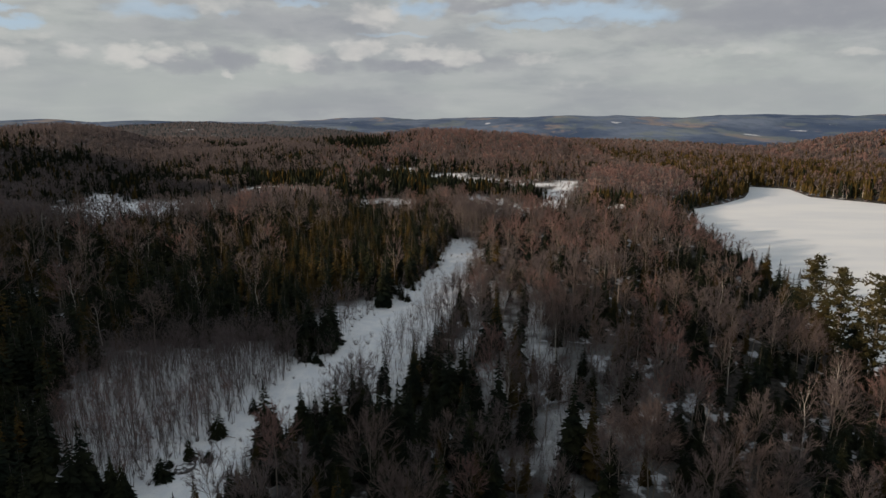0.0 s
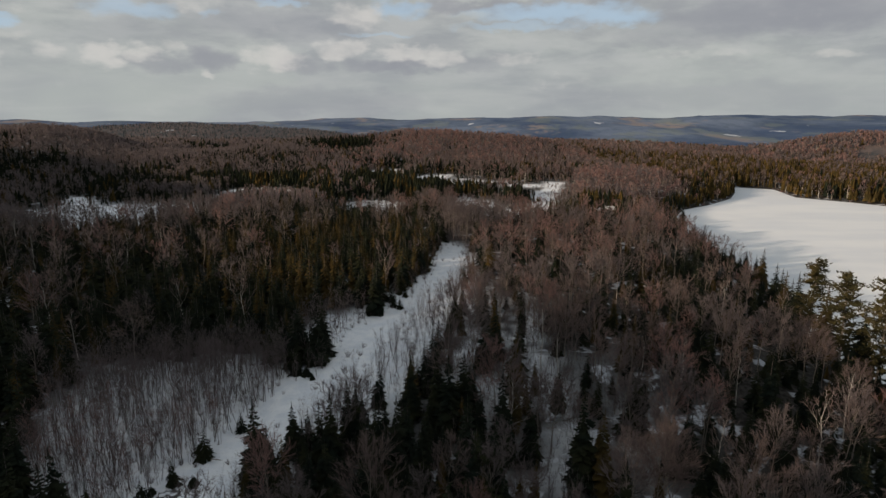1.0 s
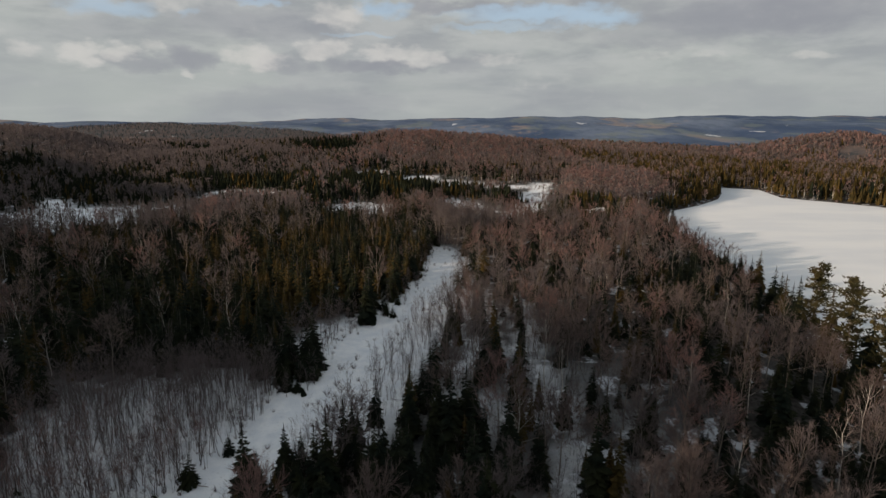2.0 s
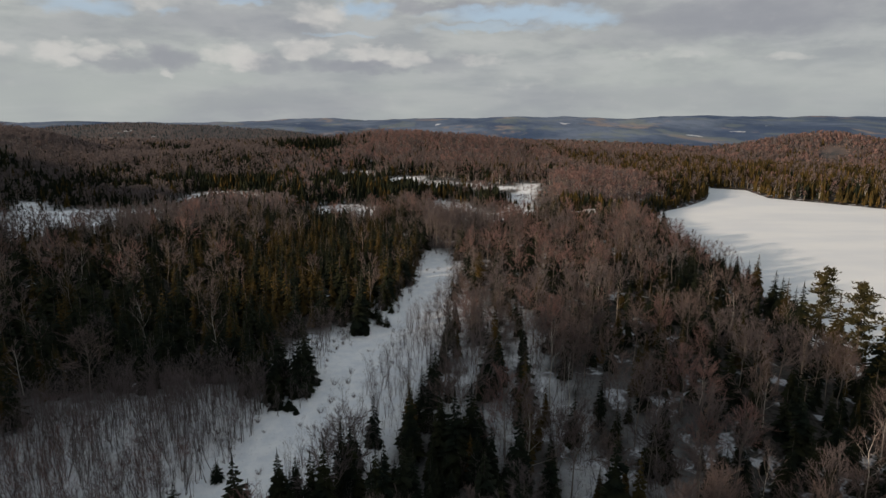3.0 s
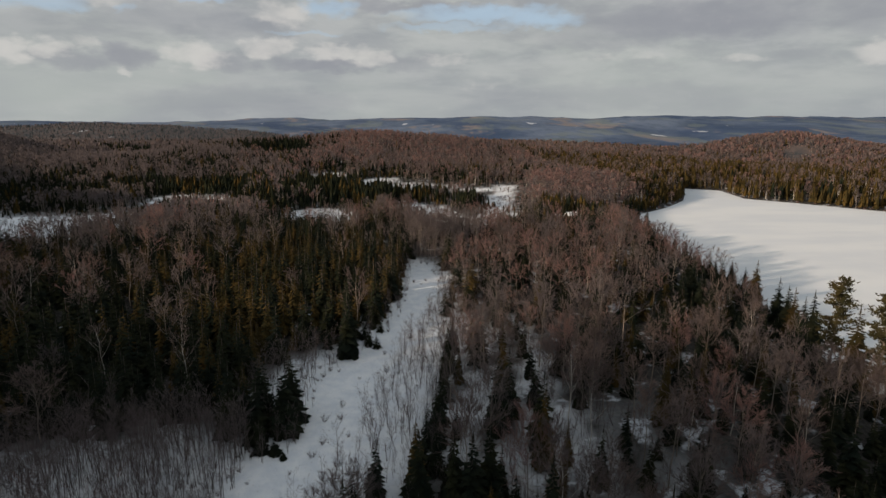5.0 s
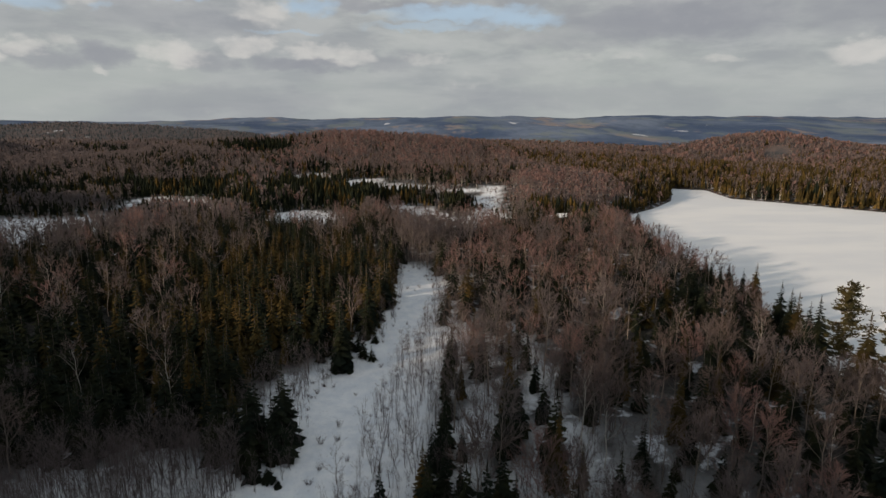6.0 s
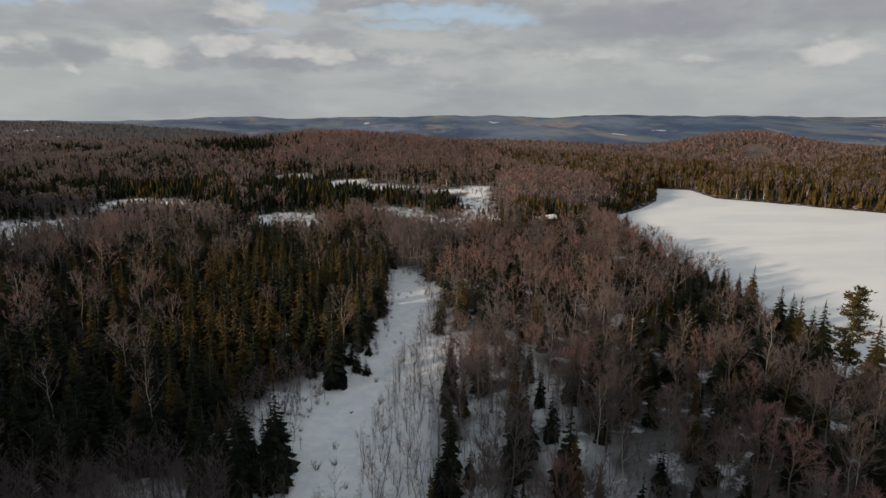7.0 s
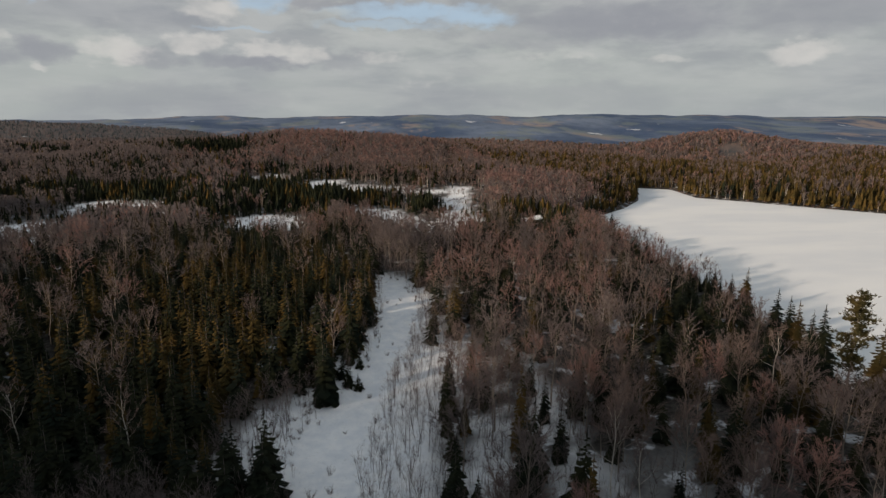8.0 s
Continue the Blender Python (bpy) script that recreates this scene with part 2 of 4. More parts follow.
def beside_clearing(x, y):
    best = np.full(x.shape, 1e9)
    for ax, ay, bx, by, w in CLEARINGS:
        dx, dy = bx - ax, by - ay
        s = np.clip(((x - ax) * dx + (y - ay) * dy) / (dx * dx + dy * dy), 0, 1)
        best = np.minimum(best, np.hypot(x - ax - s * dx, y - ay - s * dy) - w)
    return best + 3.6 * waves(x, y, 30, 67, 3)


def waves(x, y, size, seed, rounds=4):
    """Smooth uneven ground out of a few crossing waves, about -1 to 1."""
    rng, total, weight = np.random.default_rng(seed), 0.0, 0.0
    for k in range(rounds):
        for _ in range(5):
            a, p = rng.uniform(0, 2 * np.pi, 2)
            w = 0.55**k
            total = total + w * np.sin((x * np.cos(a) + y * np.sin(a)) * 2 * np.pi * 1.9**k / (size * rng.uniform(0.75, 1.35)) + p)
            weight += w * w
    return total / np.sqrt(weight) / 1.6


STEMS = [(-77, 107), (-68, 97), (-54, 93), (-47, 112), (-40, 128), (-35, 142), (-48, 157), (-80, 150), (-87, 132), (-83, 118)]
POCKET = [(-40, 160), (-28, 158), (-22, 172), (-20, 188), (-30, 186), (-40, 176)]
HILLS = [(1, 943, 31, 167, 82), (-95, 897, -19, 35, 36), (151, 541, 5, 80, 54), (-505, 877, 40, 146, 122), (-700, 2050, 57, 330, 260), (-1150, 1500, 20, 300, 300),
         (835, 1162, 28, 85, 106), (280, 1154, -5, 288, 148), (636, 1032, -26, 96, 206), (-367, 1007, -31, 81, 172), (80, 507, -7, 55, 64), (1500, 3000, 24, 350, 250), (700, 3300, 12, 500, 200),
         (350, 2750, 18, 600, 110), (1100, 2250, 22, 260, 120), (1750, 2450, 18, 300, 150), (-250, 3150, 12, 500, 140), (2300, 3200, 8, 400, 180)]
SHADE_RIDGE = [(-400, -260), (-470, 40), (-600, 360), (-760, 600)]  # unseen wooded ridge, added between the woods and the low sun to shade them


def rise(x, lo, hi):
    s = np.clip((x - lo) / (hi - lo), 0, 1)
    return s * s * (3 - 2 * s)


def snowy_floor(x, y):
    """Where snow shows between thin-standing trees beside the track."""
    lower = np.exp(-(((x - 26 - 0.45 * (y - 110)) / 15) ** 2 + ((y - 110) / 30) ** 2))
    upper = np.exp(-(((x - 16 - 0.14 * (y - 165)) / 17) ** 4 + ((y - 166) / 40) ** 4))
    return np.clip(1.15 * upper + 0.8 * lower, 0, 1)


def verge(x, y):
    """The open strip on the track's sunny side, where only saplings grow."""
    right = x > np.interp(y, [r[1] for r in ROAD], [r[0] for r in ROAD])
    return right * (1 - rise(beside_road(x, y), 8, 15)) * rise(y, 112, 128) * (1 - rise(y, 204, 226))


def thin_wood(x, y):
    """Wet meadows where low trees stand apart on open snow."""
    total = 0.0
    for cx, cy, rx, ry in ((48, 455, 22, 42), (104, 560, 24, 40), (-250, 490, 70, 66), (20, 640, 42, 26), (-165, 585, 36, 34)):
        total = total + np.exp(-((((x - cx) / rx) ** 2 + ((y - cy) / ry) ** 2) ** 2))
    return np.clip(total, 0, 1)


def ground_height(x, y):
    x, y = np.asarray(x, float), np.asarray(y, float)
    r = np.hypot(x, y)
    z = 4 + 5 * rise(y, 112, 150) + 2.5 * rise(y, 170, 260) - 6 * rise(y, 300, 450)
    z = z - 12 * rise(-x, 60, 240) * rise(y, 250, 480) * (1 - rise(y, 640, 800))
    z = z + 1.1 * waves(x, y, 120, 3) * rise(r, 60, 200)
    for hx, hy, h, sx, sy in HILLS:
        z = z + h * np.exp(-(((x - hx) / sx) ** 2 + ((y - hy) / sy) ** 2) / 2)
    along = np.full(x.shape, 1e9)
    for (ax, ay), (bx, by) in zip(SHADE_RIDGE, SHADE_RIDGE[1:]):
        dx, dy = bx - ax, by - ay
        s = np.clip(((x - ax) * dx + (y - ay) * dy) / (dx * dx + dy * dy), 0, 1)
        along = np.minimum(along, np.hypot(x - ax - s * dx, y - ay - s * dy))
    # crest of the added ridge, higher and lower to steer where its shadow falls
    z = z + (141 - 27 * rise(y, -20, 110) + 16 * rise(y, 200, 420) + 6 * waves(x, y, 170, 17, 3) + 13 * np.exp(-(((y + 22) / 34) ** 2))) * np.exp(-((along / 88) ** 2) / 2)
    far = rise(r, 1350, 2100)
    z = z - 26 * far * (1 - rise(r, 2500, 4200)) + far * (16 * waves(x, y, 1500, 7, 5) + 7 * waves(x, y, 520, 9, 3))
    z = z + rise(r, 2400, 4300) * (26 + 8 * waves(x, y, 1400, 11, 3) + 28 * rise(x, -400, 1300) - 26 * rise(-x, 200, 2000))
    d = signed_polygon(x, y, LAKE_SHORE)
    z = np.where(d < 0, np.maximum(-1.5, d * 0.25), z * rise(d, -2, 45) + 0.5 * rise(d, 0, 4) * (1 - rise(d, 20, 60)))
    return z


def mesh_object(name, verts, faces, mats, index=None, smooth=False):
    """A mesh from arrays of places and of triangles or quads."""
    verts, faces = np.asarray(verts, np.float32), np.asarray(faces, np.int32)
    me = bpy.data.meshes.new(name)
    k = faces.shape[1]
    me.vertices.add(len(verts))
    me.vertices.foreach_set("co", verts.ravel())
    me.loops.add(faces.size)
    me.loops.foreach_set("vertex_index", faces.ravel())
    me.polygons.add(len(faces))
    me.polygons.foreach_set("loop_start", np.arange(0, faces.size, k, dtype=np.int32))
    if index is not None:
        me.polygons.foreach_set("material_index", np.asarray(index, np.int32))
    me.polygons.foreach_set("use_smooth", np.full(len(faces), smooth))
    for m in mats:
        me.materials.append(m)
    me.update(calc_edges=True)
    me.validate()
    return me


def spaced(lo, mid, hi, step, count):
    """Grid lines that lie close together round mid and ever farther apart towards both ends."""
    k = np.arcsinh(np.array([(lo - mid) / step, (hi - mid) / step]) * 0.02)
    return mid + step * np.sinh(np.linspace(k[0], k[1], count)) / 0.02


def build_ground():
    xs, ys = spaced(-4600, 20, 4600, 2.2, 300), spaced(-3000, 220, 4700, 2.4, 330)
    gx, gy = np.meshgrid(xs, ys)
    z = ground_height(gx, gy)
    nx = len(xs)
    i = (np.arange(len(ys) - 1)[:, None] * nx + np.arange(nx - 1)).ravel()
    me = mesh_object("ground", np.stack([gx, gy, z], -1).reshape(-1, 3), np.stack([i, i + 1, i + nx + 1, i + nx], -1), [GROUND], smooth=True)
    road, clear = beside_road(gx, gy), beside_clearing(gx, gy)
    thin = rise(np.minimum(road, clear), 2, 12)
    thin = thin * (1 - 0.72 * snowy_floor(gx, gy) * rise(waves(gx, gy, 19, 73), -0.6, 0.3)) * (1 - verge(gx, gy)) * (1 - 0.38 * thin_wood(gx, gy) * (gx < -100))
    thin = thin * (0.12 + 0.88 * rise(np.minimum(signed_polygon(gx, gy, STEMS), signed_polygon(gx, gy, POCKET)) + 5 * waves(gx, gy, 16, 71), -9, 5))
    # tones by distance; the second one paints haze onto the far land
    tone, haze = rise(np.hypot(gx, gy), 950, 1250), rise(np.hypot(gx, gy) + 160 * waves(gx, gy, 600, 41) - 700 * rise(-gx, -100, 300), 1500, 1900)
    for name, value in (("cover", thin), ("distance_tone", tone), ("haze_tone", haze)):
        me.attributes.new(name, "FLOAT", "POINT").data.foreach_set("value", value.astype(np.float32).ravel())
    tagged(new("ground", me), "snow-covered hilly ground under bare and evergreen woods", "ground", kind="structure")


def build_lake():
    bm = bmesh.new()
    bm.faces.new([bm.verts.new((x, y, 0.0)) for x, y in LAKE_SHORE])
    bmesh.ops.triangulate(bm, faces=bm.faces)
    me = bpy.data.meshes.new("water")
    bm.to_mesh(me)
    me.materials.append(LAKE)
    tagged(new("water", me), "frozen lake under smooth white snow", "lake", kind="structure")


build_ground()
build_lake()


# ---- trees ----
class Shape:
    """Collects triangles by material slot."""

    def __init__(self):
        self.v, self.f, self.m = [], [], []

    def tri(self, a, b, c, m=0):
        k = len(self.v)
        self.v += [a, b, c]
        self.f.append((k, k + 1, k + 2))
        self.m.append(m)

    def stick(self, a, b, ra, rb, m=0, sides=4):
        a, b = np.array(a), np.array(b)
        d = (b - a) / (np.linalg.norm(b - a) + 1e-9)
        u = np.cross(d, (0.3, 0.9, 0.2))
        u /= np.linalg.norm(u)
        w, k = np.cross(d, u), len(self.v)
        ang = np.arange(sides) * 2 * np.pi / sides
        ring = np.cos(ang)[:, None] * u + np.sin(ang)[:, None] * w
        self.v += list(a + ra * ring) + list(b + rb * ring)
        for s in range(sides):
            t = (s + 1) % sides
            self.f += [(k + s, k + t, k + sides + t), (k + s, k + sides + t, k + sides + s)]
            self.m += [m, m]

    def sliver(self, a, b, width, rng, m=0):
        a, b = np.array(a), np.array(b)
        side = np.cross(b - a, rng.normal(size=3))
        side *= width / (np.linalg.norm(side) + 1e-9)
        self.tri(a - side, a + side, b, m)

    def arrays(self):
        return np.array(self.v, np.float32).reshape(-1, 3), np.array(self.f, np.int32).reshape(-1, 3), np.array(self.m, np.int32)


def conifer(seed, h, spread, count, fine=3.0, sides=5):
    """A spruce or fir: a trunk and drooping sprays all the way up. Returns trunk and crown."""
    rng = np.random.default_rng(seed)
    trunk, crown = Shape(), Shape()
    trunk.stick((0, 0, -0.3), (0, 0, h * 0.93), 0.013 * h, 0.002 * h, 0, sides)
    base, lop = rng.uniform(0.03, 0.1), rng.uniform(0, 6.28)
    for k in range(count):
        u = 1 - math.sqrt(1 - min(0.985, (k + rng.uniform(0, 1)) / count))
        a = k * 2.4 + rng.uniform(-0.5, 0.5)
        z = h * (base + (0.98 - base) * u)
        r = (spread * (1 - u) ** 0.95 + 0.1) * rng.uniform(0.42, 1.2) * (1 + 0.18 * math.cos(a - lop))
        droop = r * (0.5 - 0.6 * u) + rng.uniform(-0.2, 0.1)
        w = r / fine * rng.uniform(0.75, 1.2) + 0.07
        c, s = math.cos(a), math.sin(a)
        root, tip = np.array((0, 0, z + 0.045 * h * (1 - u))), np.array((c * r, s * r, z - droop))
        mid = np.array((c * r * 0.6, s * r * 0.6, z - droop * 0.35))
        side, sag = np.array((-s, c, 0)) * w, np.array((0, 0, -0.3 * w))
        crown.tri(root, mid + side + sag, tip)
        crown.tri(root, tip, mid - side + sag)
    for k in range(3):
        crown.sliver((0, 0, h * 0.88), (0, 0, h), 0.045 * spread, rng)
    return trunk.arrays(), crown.arrays()


def bare_tree(seed, h, spread, limbs, shoots, twigs, fork=0.35, sides=4, stem=0.011, width=0.034):
    """A leafless tree: trunk and steep forking limbs in one part; in the other shoots and fine twigs that sweep upwards."""
    rng = np.random.default_rng(seed)
    wood, twig = Shape(), Shape()
    lean = rng.normal(size=2) * 0.03 * h
    marks = [np.array((0, 0, -0.3))]
    for k in range(1, 5):
        u = k / 4
        marks.append(np.array((lean[0] * u, lean[1] * u, 0.84 * h * u)) + np.array((*rng.normal(size=2) * 0.012 * h, 0)))
    girth = [stem * h * (1 - 0.86 * k / 4) for k in range(5)]
    for k in range(4):
        wood.stick(marks[k], marks[k + 1], girth[k], girth[k + 1], 0, sides)

    def on_trunk(u):
        k = min(3, int(u * 4))
        return marks[k] + (marks[k + 1] - marks[k]) * (u * 4 - k)

    def unit(d):
        return d / (np.linalg.norm(d) + 1e-9)

    golden, up = rng.uniform(0, 6.28), np.array((0, 0, 1.0))
    for k in range(limbs):
        hi = (k + rng.uniform(0, 0.8)) / limbs
        a = golden + k * 2.4 + rng.uniform(-0.5, 0.5)
        tip_off = (1.05 - 0.72 * hi) * rng.uniform(0.6, 1.15)
        way = np.array((math.cos(a) * math.sin(tip_off), math.sin(a) * math.sin(tip_off), math.cos(tip_off)))
        start = on_trunk(fork + (0.97 - fork) * hi)
        long = spread * 1.25 * (1 - 0.35 * hi) * rng.uniform(0.75, 1.15)
        long = min(long, (1.02 * h - start[2]) / max(0.3, way[2] * 0.45 + 0.5))
        bend = start + way * long * 0.45
        rest = unit(way + up * 0.25 + rng.normal(size=3) * 0.14)
        end = bend + rest * long * 0.6
        thick = max(0.028, girth[min(4, int(hi * 4 + fork * 4))] * 0.45)
        wood.stick(start, bend, thick, thick * 0.5, 0, 3)
        wood.stick(bend, end, thick * 0.5, 0.01, 0, 3)
        for _ in range(shoots):
            v = 0.2 + 0.8 * rng.uniform(0, 1) ** 0.7
            p, d = (start + (bend - start) * v / 0.45, way) if v < 0.45 else (bend + (end - bend) * (v - 0.45) / 0.55, rest)
            d = unit(d + rng.normal(size=3) * 0.5 + up * 0.12)
            reach = long * rng.uniform(0.3, 0.55) * (1.15 - 0.45 * v)
            q = p + d * reach
            twig.sliver(p, q, width, rng)
            for _ in range(twigs):
                w = rng.uniform(0.2, 0.95)
                t = unit(d + rng.normal(size=3) * 0.45 + up * 0.12)
                twig.sliver(p + d * reach * w, p + d * reach * w + t * reach * rng.uniform(0.35, 0.75), width * 0.8, rng)
    return wood.arrays(), twig.arrays()


def great_pine(seed, h):
    """A tall white pine: uneven level plates of needle tufts, thinner and shorter low down."""
    rng = np.random.default_rng(seed)
    wood, crown = Shape(), Shape()
    wood.stick((0, 0, -0.4), (0.3, 0.1, h * 0.5), 0.3, 0.2, 0, 7)
    wood.stick((0.3, 0.1, h * 0.5), (0.7, 0.2, h * 0.97), 0.2, 0.05, 0, 6)
    for k in range(46):
        u = 0.2 + 0.79 * (k + rng.uniform(0, 0.8)) / 46
        a = k * 2.4 + rng.uniform(-0.7, 0.7)
        r = h * rng.uniform(0.09, 0.21) * (1.1 - 0.6 * max(0, u - 0.6) / 0.4) * (0.8 if u < 0.4 else 1)
        start = np.array((0.5 * u, 0.15 * u, h * u))
        end = start + np.array((math.cos(a) * r, math.sin(a) * r, r * rng.uniform(-0.05, 0.4)))
        wood.stick(start, end, 0.07, 0.02, 0, 3)
        for _ in range(46):
            v = rng.uniform(0.1, 1.05)
            p = start + (end - start) * v + rng.normal(size=3) * (0.55, 0.55, 0.26)
            for _ in range(2):
                b = rng.uniform(0, 6.28)
                out = np.array((math.cos(b), math.sin(b), rng.uniform(0.1, 1.0))) * rng.uniform(0.4, 0.9)
                crown.sliver(p, p + out, 0.2, rng)
    return wood.arrays(), crown.arrays()


def small_conifer(seed, h, spread, tiers=3, sides=5):
    """A distant evergreen: a few ragged skirts."""
    rng = np.random.default_rng(seed)
    s = Shape()
    for k in range(tiers):
        u = k / tiers
        peak = np.array((0, 0, h * min(1, u + 0.52)))
        turn = rng.uniform(0, 6)
        for b in range(sides):
            a0, a1 = turn + 6.283 * b / sides, turn + 6.283 * (b + 0.85) / sides
            r0, r1 = (spread * (1 - 0.8 * u) * rng.uniform(0.6, 1.2) for _ in range(2))
            z = h * (0.08 + 0.8 * u) + rng.uniform(-0.06, 0.04) * h
            s.tri(peak, (math.cos(a0) * r0, math.sin(a0) * r0, z), (math.cos(a1) * r1, math.sin(a1) * r1, z + rng.uniform(-0.03, 0.03) * h))
    return s.arrays()


def small_bare(seed, h, spread, count=25, size=0.9):
    """A distant leafless tree: pale forked stems and a loose dome of twig sprays."""
    rng = np.random.default_rng(seed)
    s = Shape()
    for k in range(3):
        a = k * 2.1 + rng.uniform(0, 1)
        s.sliver((0, 0, 0), (math.cos(a) * 0.3 * spread, math.sin(a) * 0.3 * spread, h * rng.uniform(0.75, 0.95)), 0.17, rng, 1)
    for k in range(count):
        a, lift = k * 2.4 + rng.uniform(-0.4, 0.4), rng.uniform(-0.15, 1.0)
        r = spread * math.sqrt(max(0.05, 1 - lift * lift * 0.92)) * rng.uniform(0.55, 1.05)
        p = np.array((math.cos(a) * r, math.sin(a) * r, h * 0.64 + lift * h * 0.36 * rng.uniform(0.85, 1.05)))
        inner = p * (0.5, 0.5, 1) - np.array((0, 0, size * rng.uniform(1.2, 2.6)))
        side = np.array((-math.sin(a), math.cos(a), rng.uniform(-0.3, 0.3))) * size * rng.uniform(0.25, 0.5)
        s.tri(inner, p + side, p - side + rng.normal(size=3) * 0.25)
    return s.arrays()


def join(pieces):
    """Several shapes as one, each with a material slot of its own."""
    v, f, m, k = [], [], [], 0
    for slot, (pv, pf, _) in enumerate(pieces):
        v.append(pv), f.append(pf + k), m.append(np.full(len(pf), slot))
        k += len(pv)
    return np.concatenate(v), np.concatenate(f), np.concatenate(m)


def spread_out(name, templates, trees, mats, label, category):
    """One object out of many copies of the templates. trees: rows of x, y, z, size, girth."""
    if not len(trees):
        return
    rng = np.random.default_rng(len(trees))
    which, turn = rng.integers(0, len(templates), len(trees)), rng.uniform(0, 6.283, len(trees))
    vs, fs, ms, k = [], [], [], 0
    for w, (v, f, m) in enumerate(templates):
        rows, a = trees[which == w], turn[which == w]
        c, s = np.cos(a)[:, None], np.sin(a)[:, None]
        g = rows[:, 4:5]
        x = (v[:, 0] * c - v[:, 1] * s) * g + rows[:, :1]
        y = (v[:, 0] * s + v[:, 1] * c) * g + rows[:, 1:2]
        z = v[:, 2] * rows[:, 3:4] + rows[:, 2:3]
        vs.append(np.stack([x, y, z], -1).reshape(-1, 3))
        fs.append((f[None] + (np.arange(len(rows)) * len(v))[:, None, None] + k).reshape(-1, 3))
        ms.append(np.tile(m, len(rows)))
        k += len(rows) * len(v)
    me = mesh_object(name, np.concatenate(vs), np.concatenate(fs), mats, np.concatenate(ms))
    tagged(new(name, me), label, category, kind="stuff")


# ---- where the trees stand ----
rng = np.random.default_rng(5)


def scatter(spacing, near, far, fan=(-52, 64)):
    """Jittered places in a fan of the plan between two distances from its origin."""
    half = far + 10
    g = np.arange(-half, half, spacing)
    x, y = (c.ravel() for c in np.meshgrid(g, g))
    x, y = x + rng.uniform(-0.48, 0.48, x.shape) * spacing, y + rng.uniform(-0.48, 0.48, x.shape) * spacing
    r, a = np.hypot(x, y), np.degrees(np.arctan2(x, y))
    keep = (r >= near) & (r < far) & (a > fan[0]) & (a < fan[1])
    return x[keep], y[keep]


def stands(x, y):
    """Which places are wooded, how much of the wood is evergreen there, how thick and how tall it is."""
    lake, road, clear = signed_polygon(x, y, LAKE_SHORE), beside_road(x, y), beside_clearing(x, y)
    mottled = waves(x, y, 55, 21)
    left = x < np.interp(y, [r[1] for r in ROAD], [r[0] for r in ROAD])
    ever = np.where(left, 0.84, 0.46) + 0.3 * ((x < -66) & (y < 135)) + 0.24 * mottled - 0.34 * snowy_floor(x, y)
    ever = np.where(y > 310, 0.42 + 0.16 * ((x > -260) & (x < 140)) + 0.42 * waves(x, y, 150, 23) + 0.2 * mottled, ever)
    ever = ever + 0.55 * np.exp(-(((x - 138) / 42) ** 2 + ((y - 395) / 48) ** 2))
    clump = np.exp(-(((x + 3) / 17) ** 2 + ((y - 112) / 20) ** 2))
    ever = ever + 0.75 * clump * ~left
    ever = ever - 0.9 * np.exp(-(((x - 14) / 24) ** 2 + ((y - 290) / 16) ** 4))
    knoll = np.exp(-(((x - 165) / 70) ** 2 + ((y - 540) / 62) ** 2))
    ever = ever - 1.2 * knoll * (x < 240)
    hill = np.exp(-(((x - 70) / 170) ** 2 + ((y - 880) / 110) ** 2))
    ever = ever - 0.9 * hill
    ever = ever + 0.55 * np.exp(-(((x + 5) / 95) ** 2 + ((y - 535) / 75) ** 2)) * (x < 100) - 0.4 * np.exp(-(((x - 30) / 90) ** 2 + ((y - 725) / 45) ** 2))
    grove = np.exp(-((((x - 74) / 14) ** 2 + ((y - 492) / 16) ** 2) ** 2))
    ever = ever + grove
    ever = ever + 0.6 * np.exp(-(((x + 105) / 90) ** 2 + ((y - 900) / 70) ** 2))
    ever = ever - 0.55 * np.exp(-(((x + 470) / 190) ** 2 + ((y - 850) / 70) ** 2)) + 0.45 * np.exp(-(((x + 300) / 190) ** 2 + ((y - 640) / 60) ** 2))
    ever = np.where((x > 215) & (y > 470), 0.80 + 0.3 * mottled, ever)
    ever = np.where((x > 250) & (y > 860), 0.3 + 0.3 * mottled - 0.35 * np.exp(-(((x - 880) / 260) ** 2 + ((y - 1200) / 170) ** 2)), ever)
    ever = ever - 0.28 * (left & (x < -105) & (y > 170) & (y < 450)) + 0.10 * ((x > 40) & (y < 230))
    ever = np.where((lake < 14) & (lake > 0), 0.85, ever)
    thick = (1 - 0.93 * verge(x, y)) * (1 - 0.45 * snowy_floor(x, y)) - 0.35 * thin_wood(x, y) * (1 - grove)
    thick = thick + 1.3 * np.exp(-(((x - 14) / 24) ** 2 + ((y - 290) / 14) ** 4))
    wooded = (lake > 1.5) & (np.minimum(road, clear) > 1.2 + 1.6 * mottled + 3.0 * (clear < 30) * waves(x, y, 17, 61))
    r = np.hypot(x, y) + 1e-6  # shrubs stand low on the near rim of the open snow
    beyond = np.minimum(clear, np.minimum(beside_clearing(x * (1 + 18 / r), y * (1 + 18 / r)), beside_clearing(x * (1 + 36 / r), y * (1 + 36 / r)) + 4))
    tall = 0.32 + 0.68 * rise(beyond, 4, 27)
    tall = tall * (1 - np.where(x < 250, 0.48, 0.3) * np.exp(-np.maximum(lake, 0) / np.where(x < 250, 18, 8)))
    tall = np.maximum(tall * (1 - 0.3 * thin_wood(x, y)), 1.1 * grove)
    ever = np.where(left & (road < 35) & (y > 165) & (y < 300), 0.90, ever)
    wooded &= ~(left & (road < 16) & (y > 92) & (y < 146))
    wooded &= ~((np.abs(x - 114) < 13) & (y > 364) & (y < 410))
    return wooded, ever, thick, tall


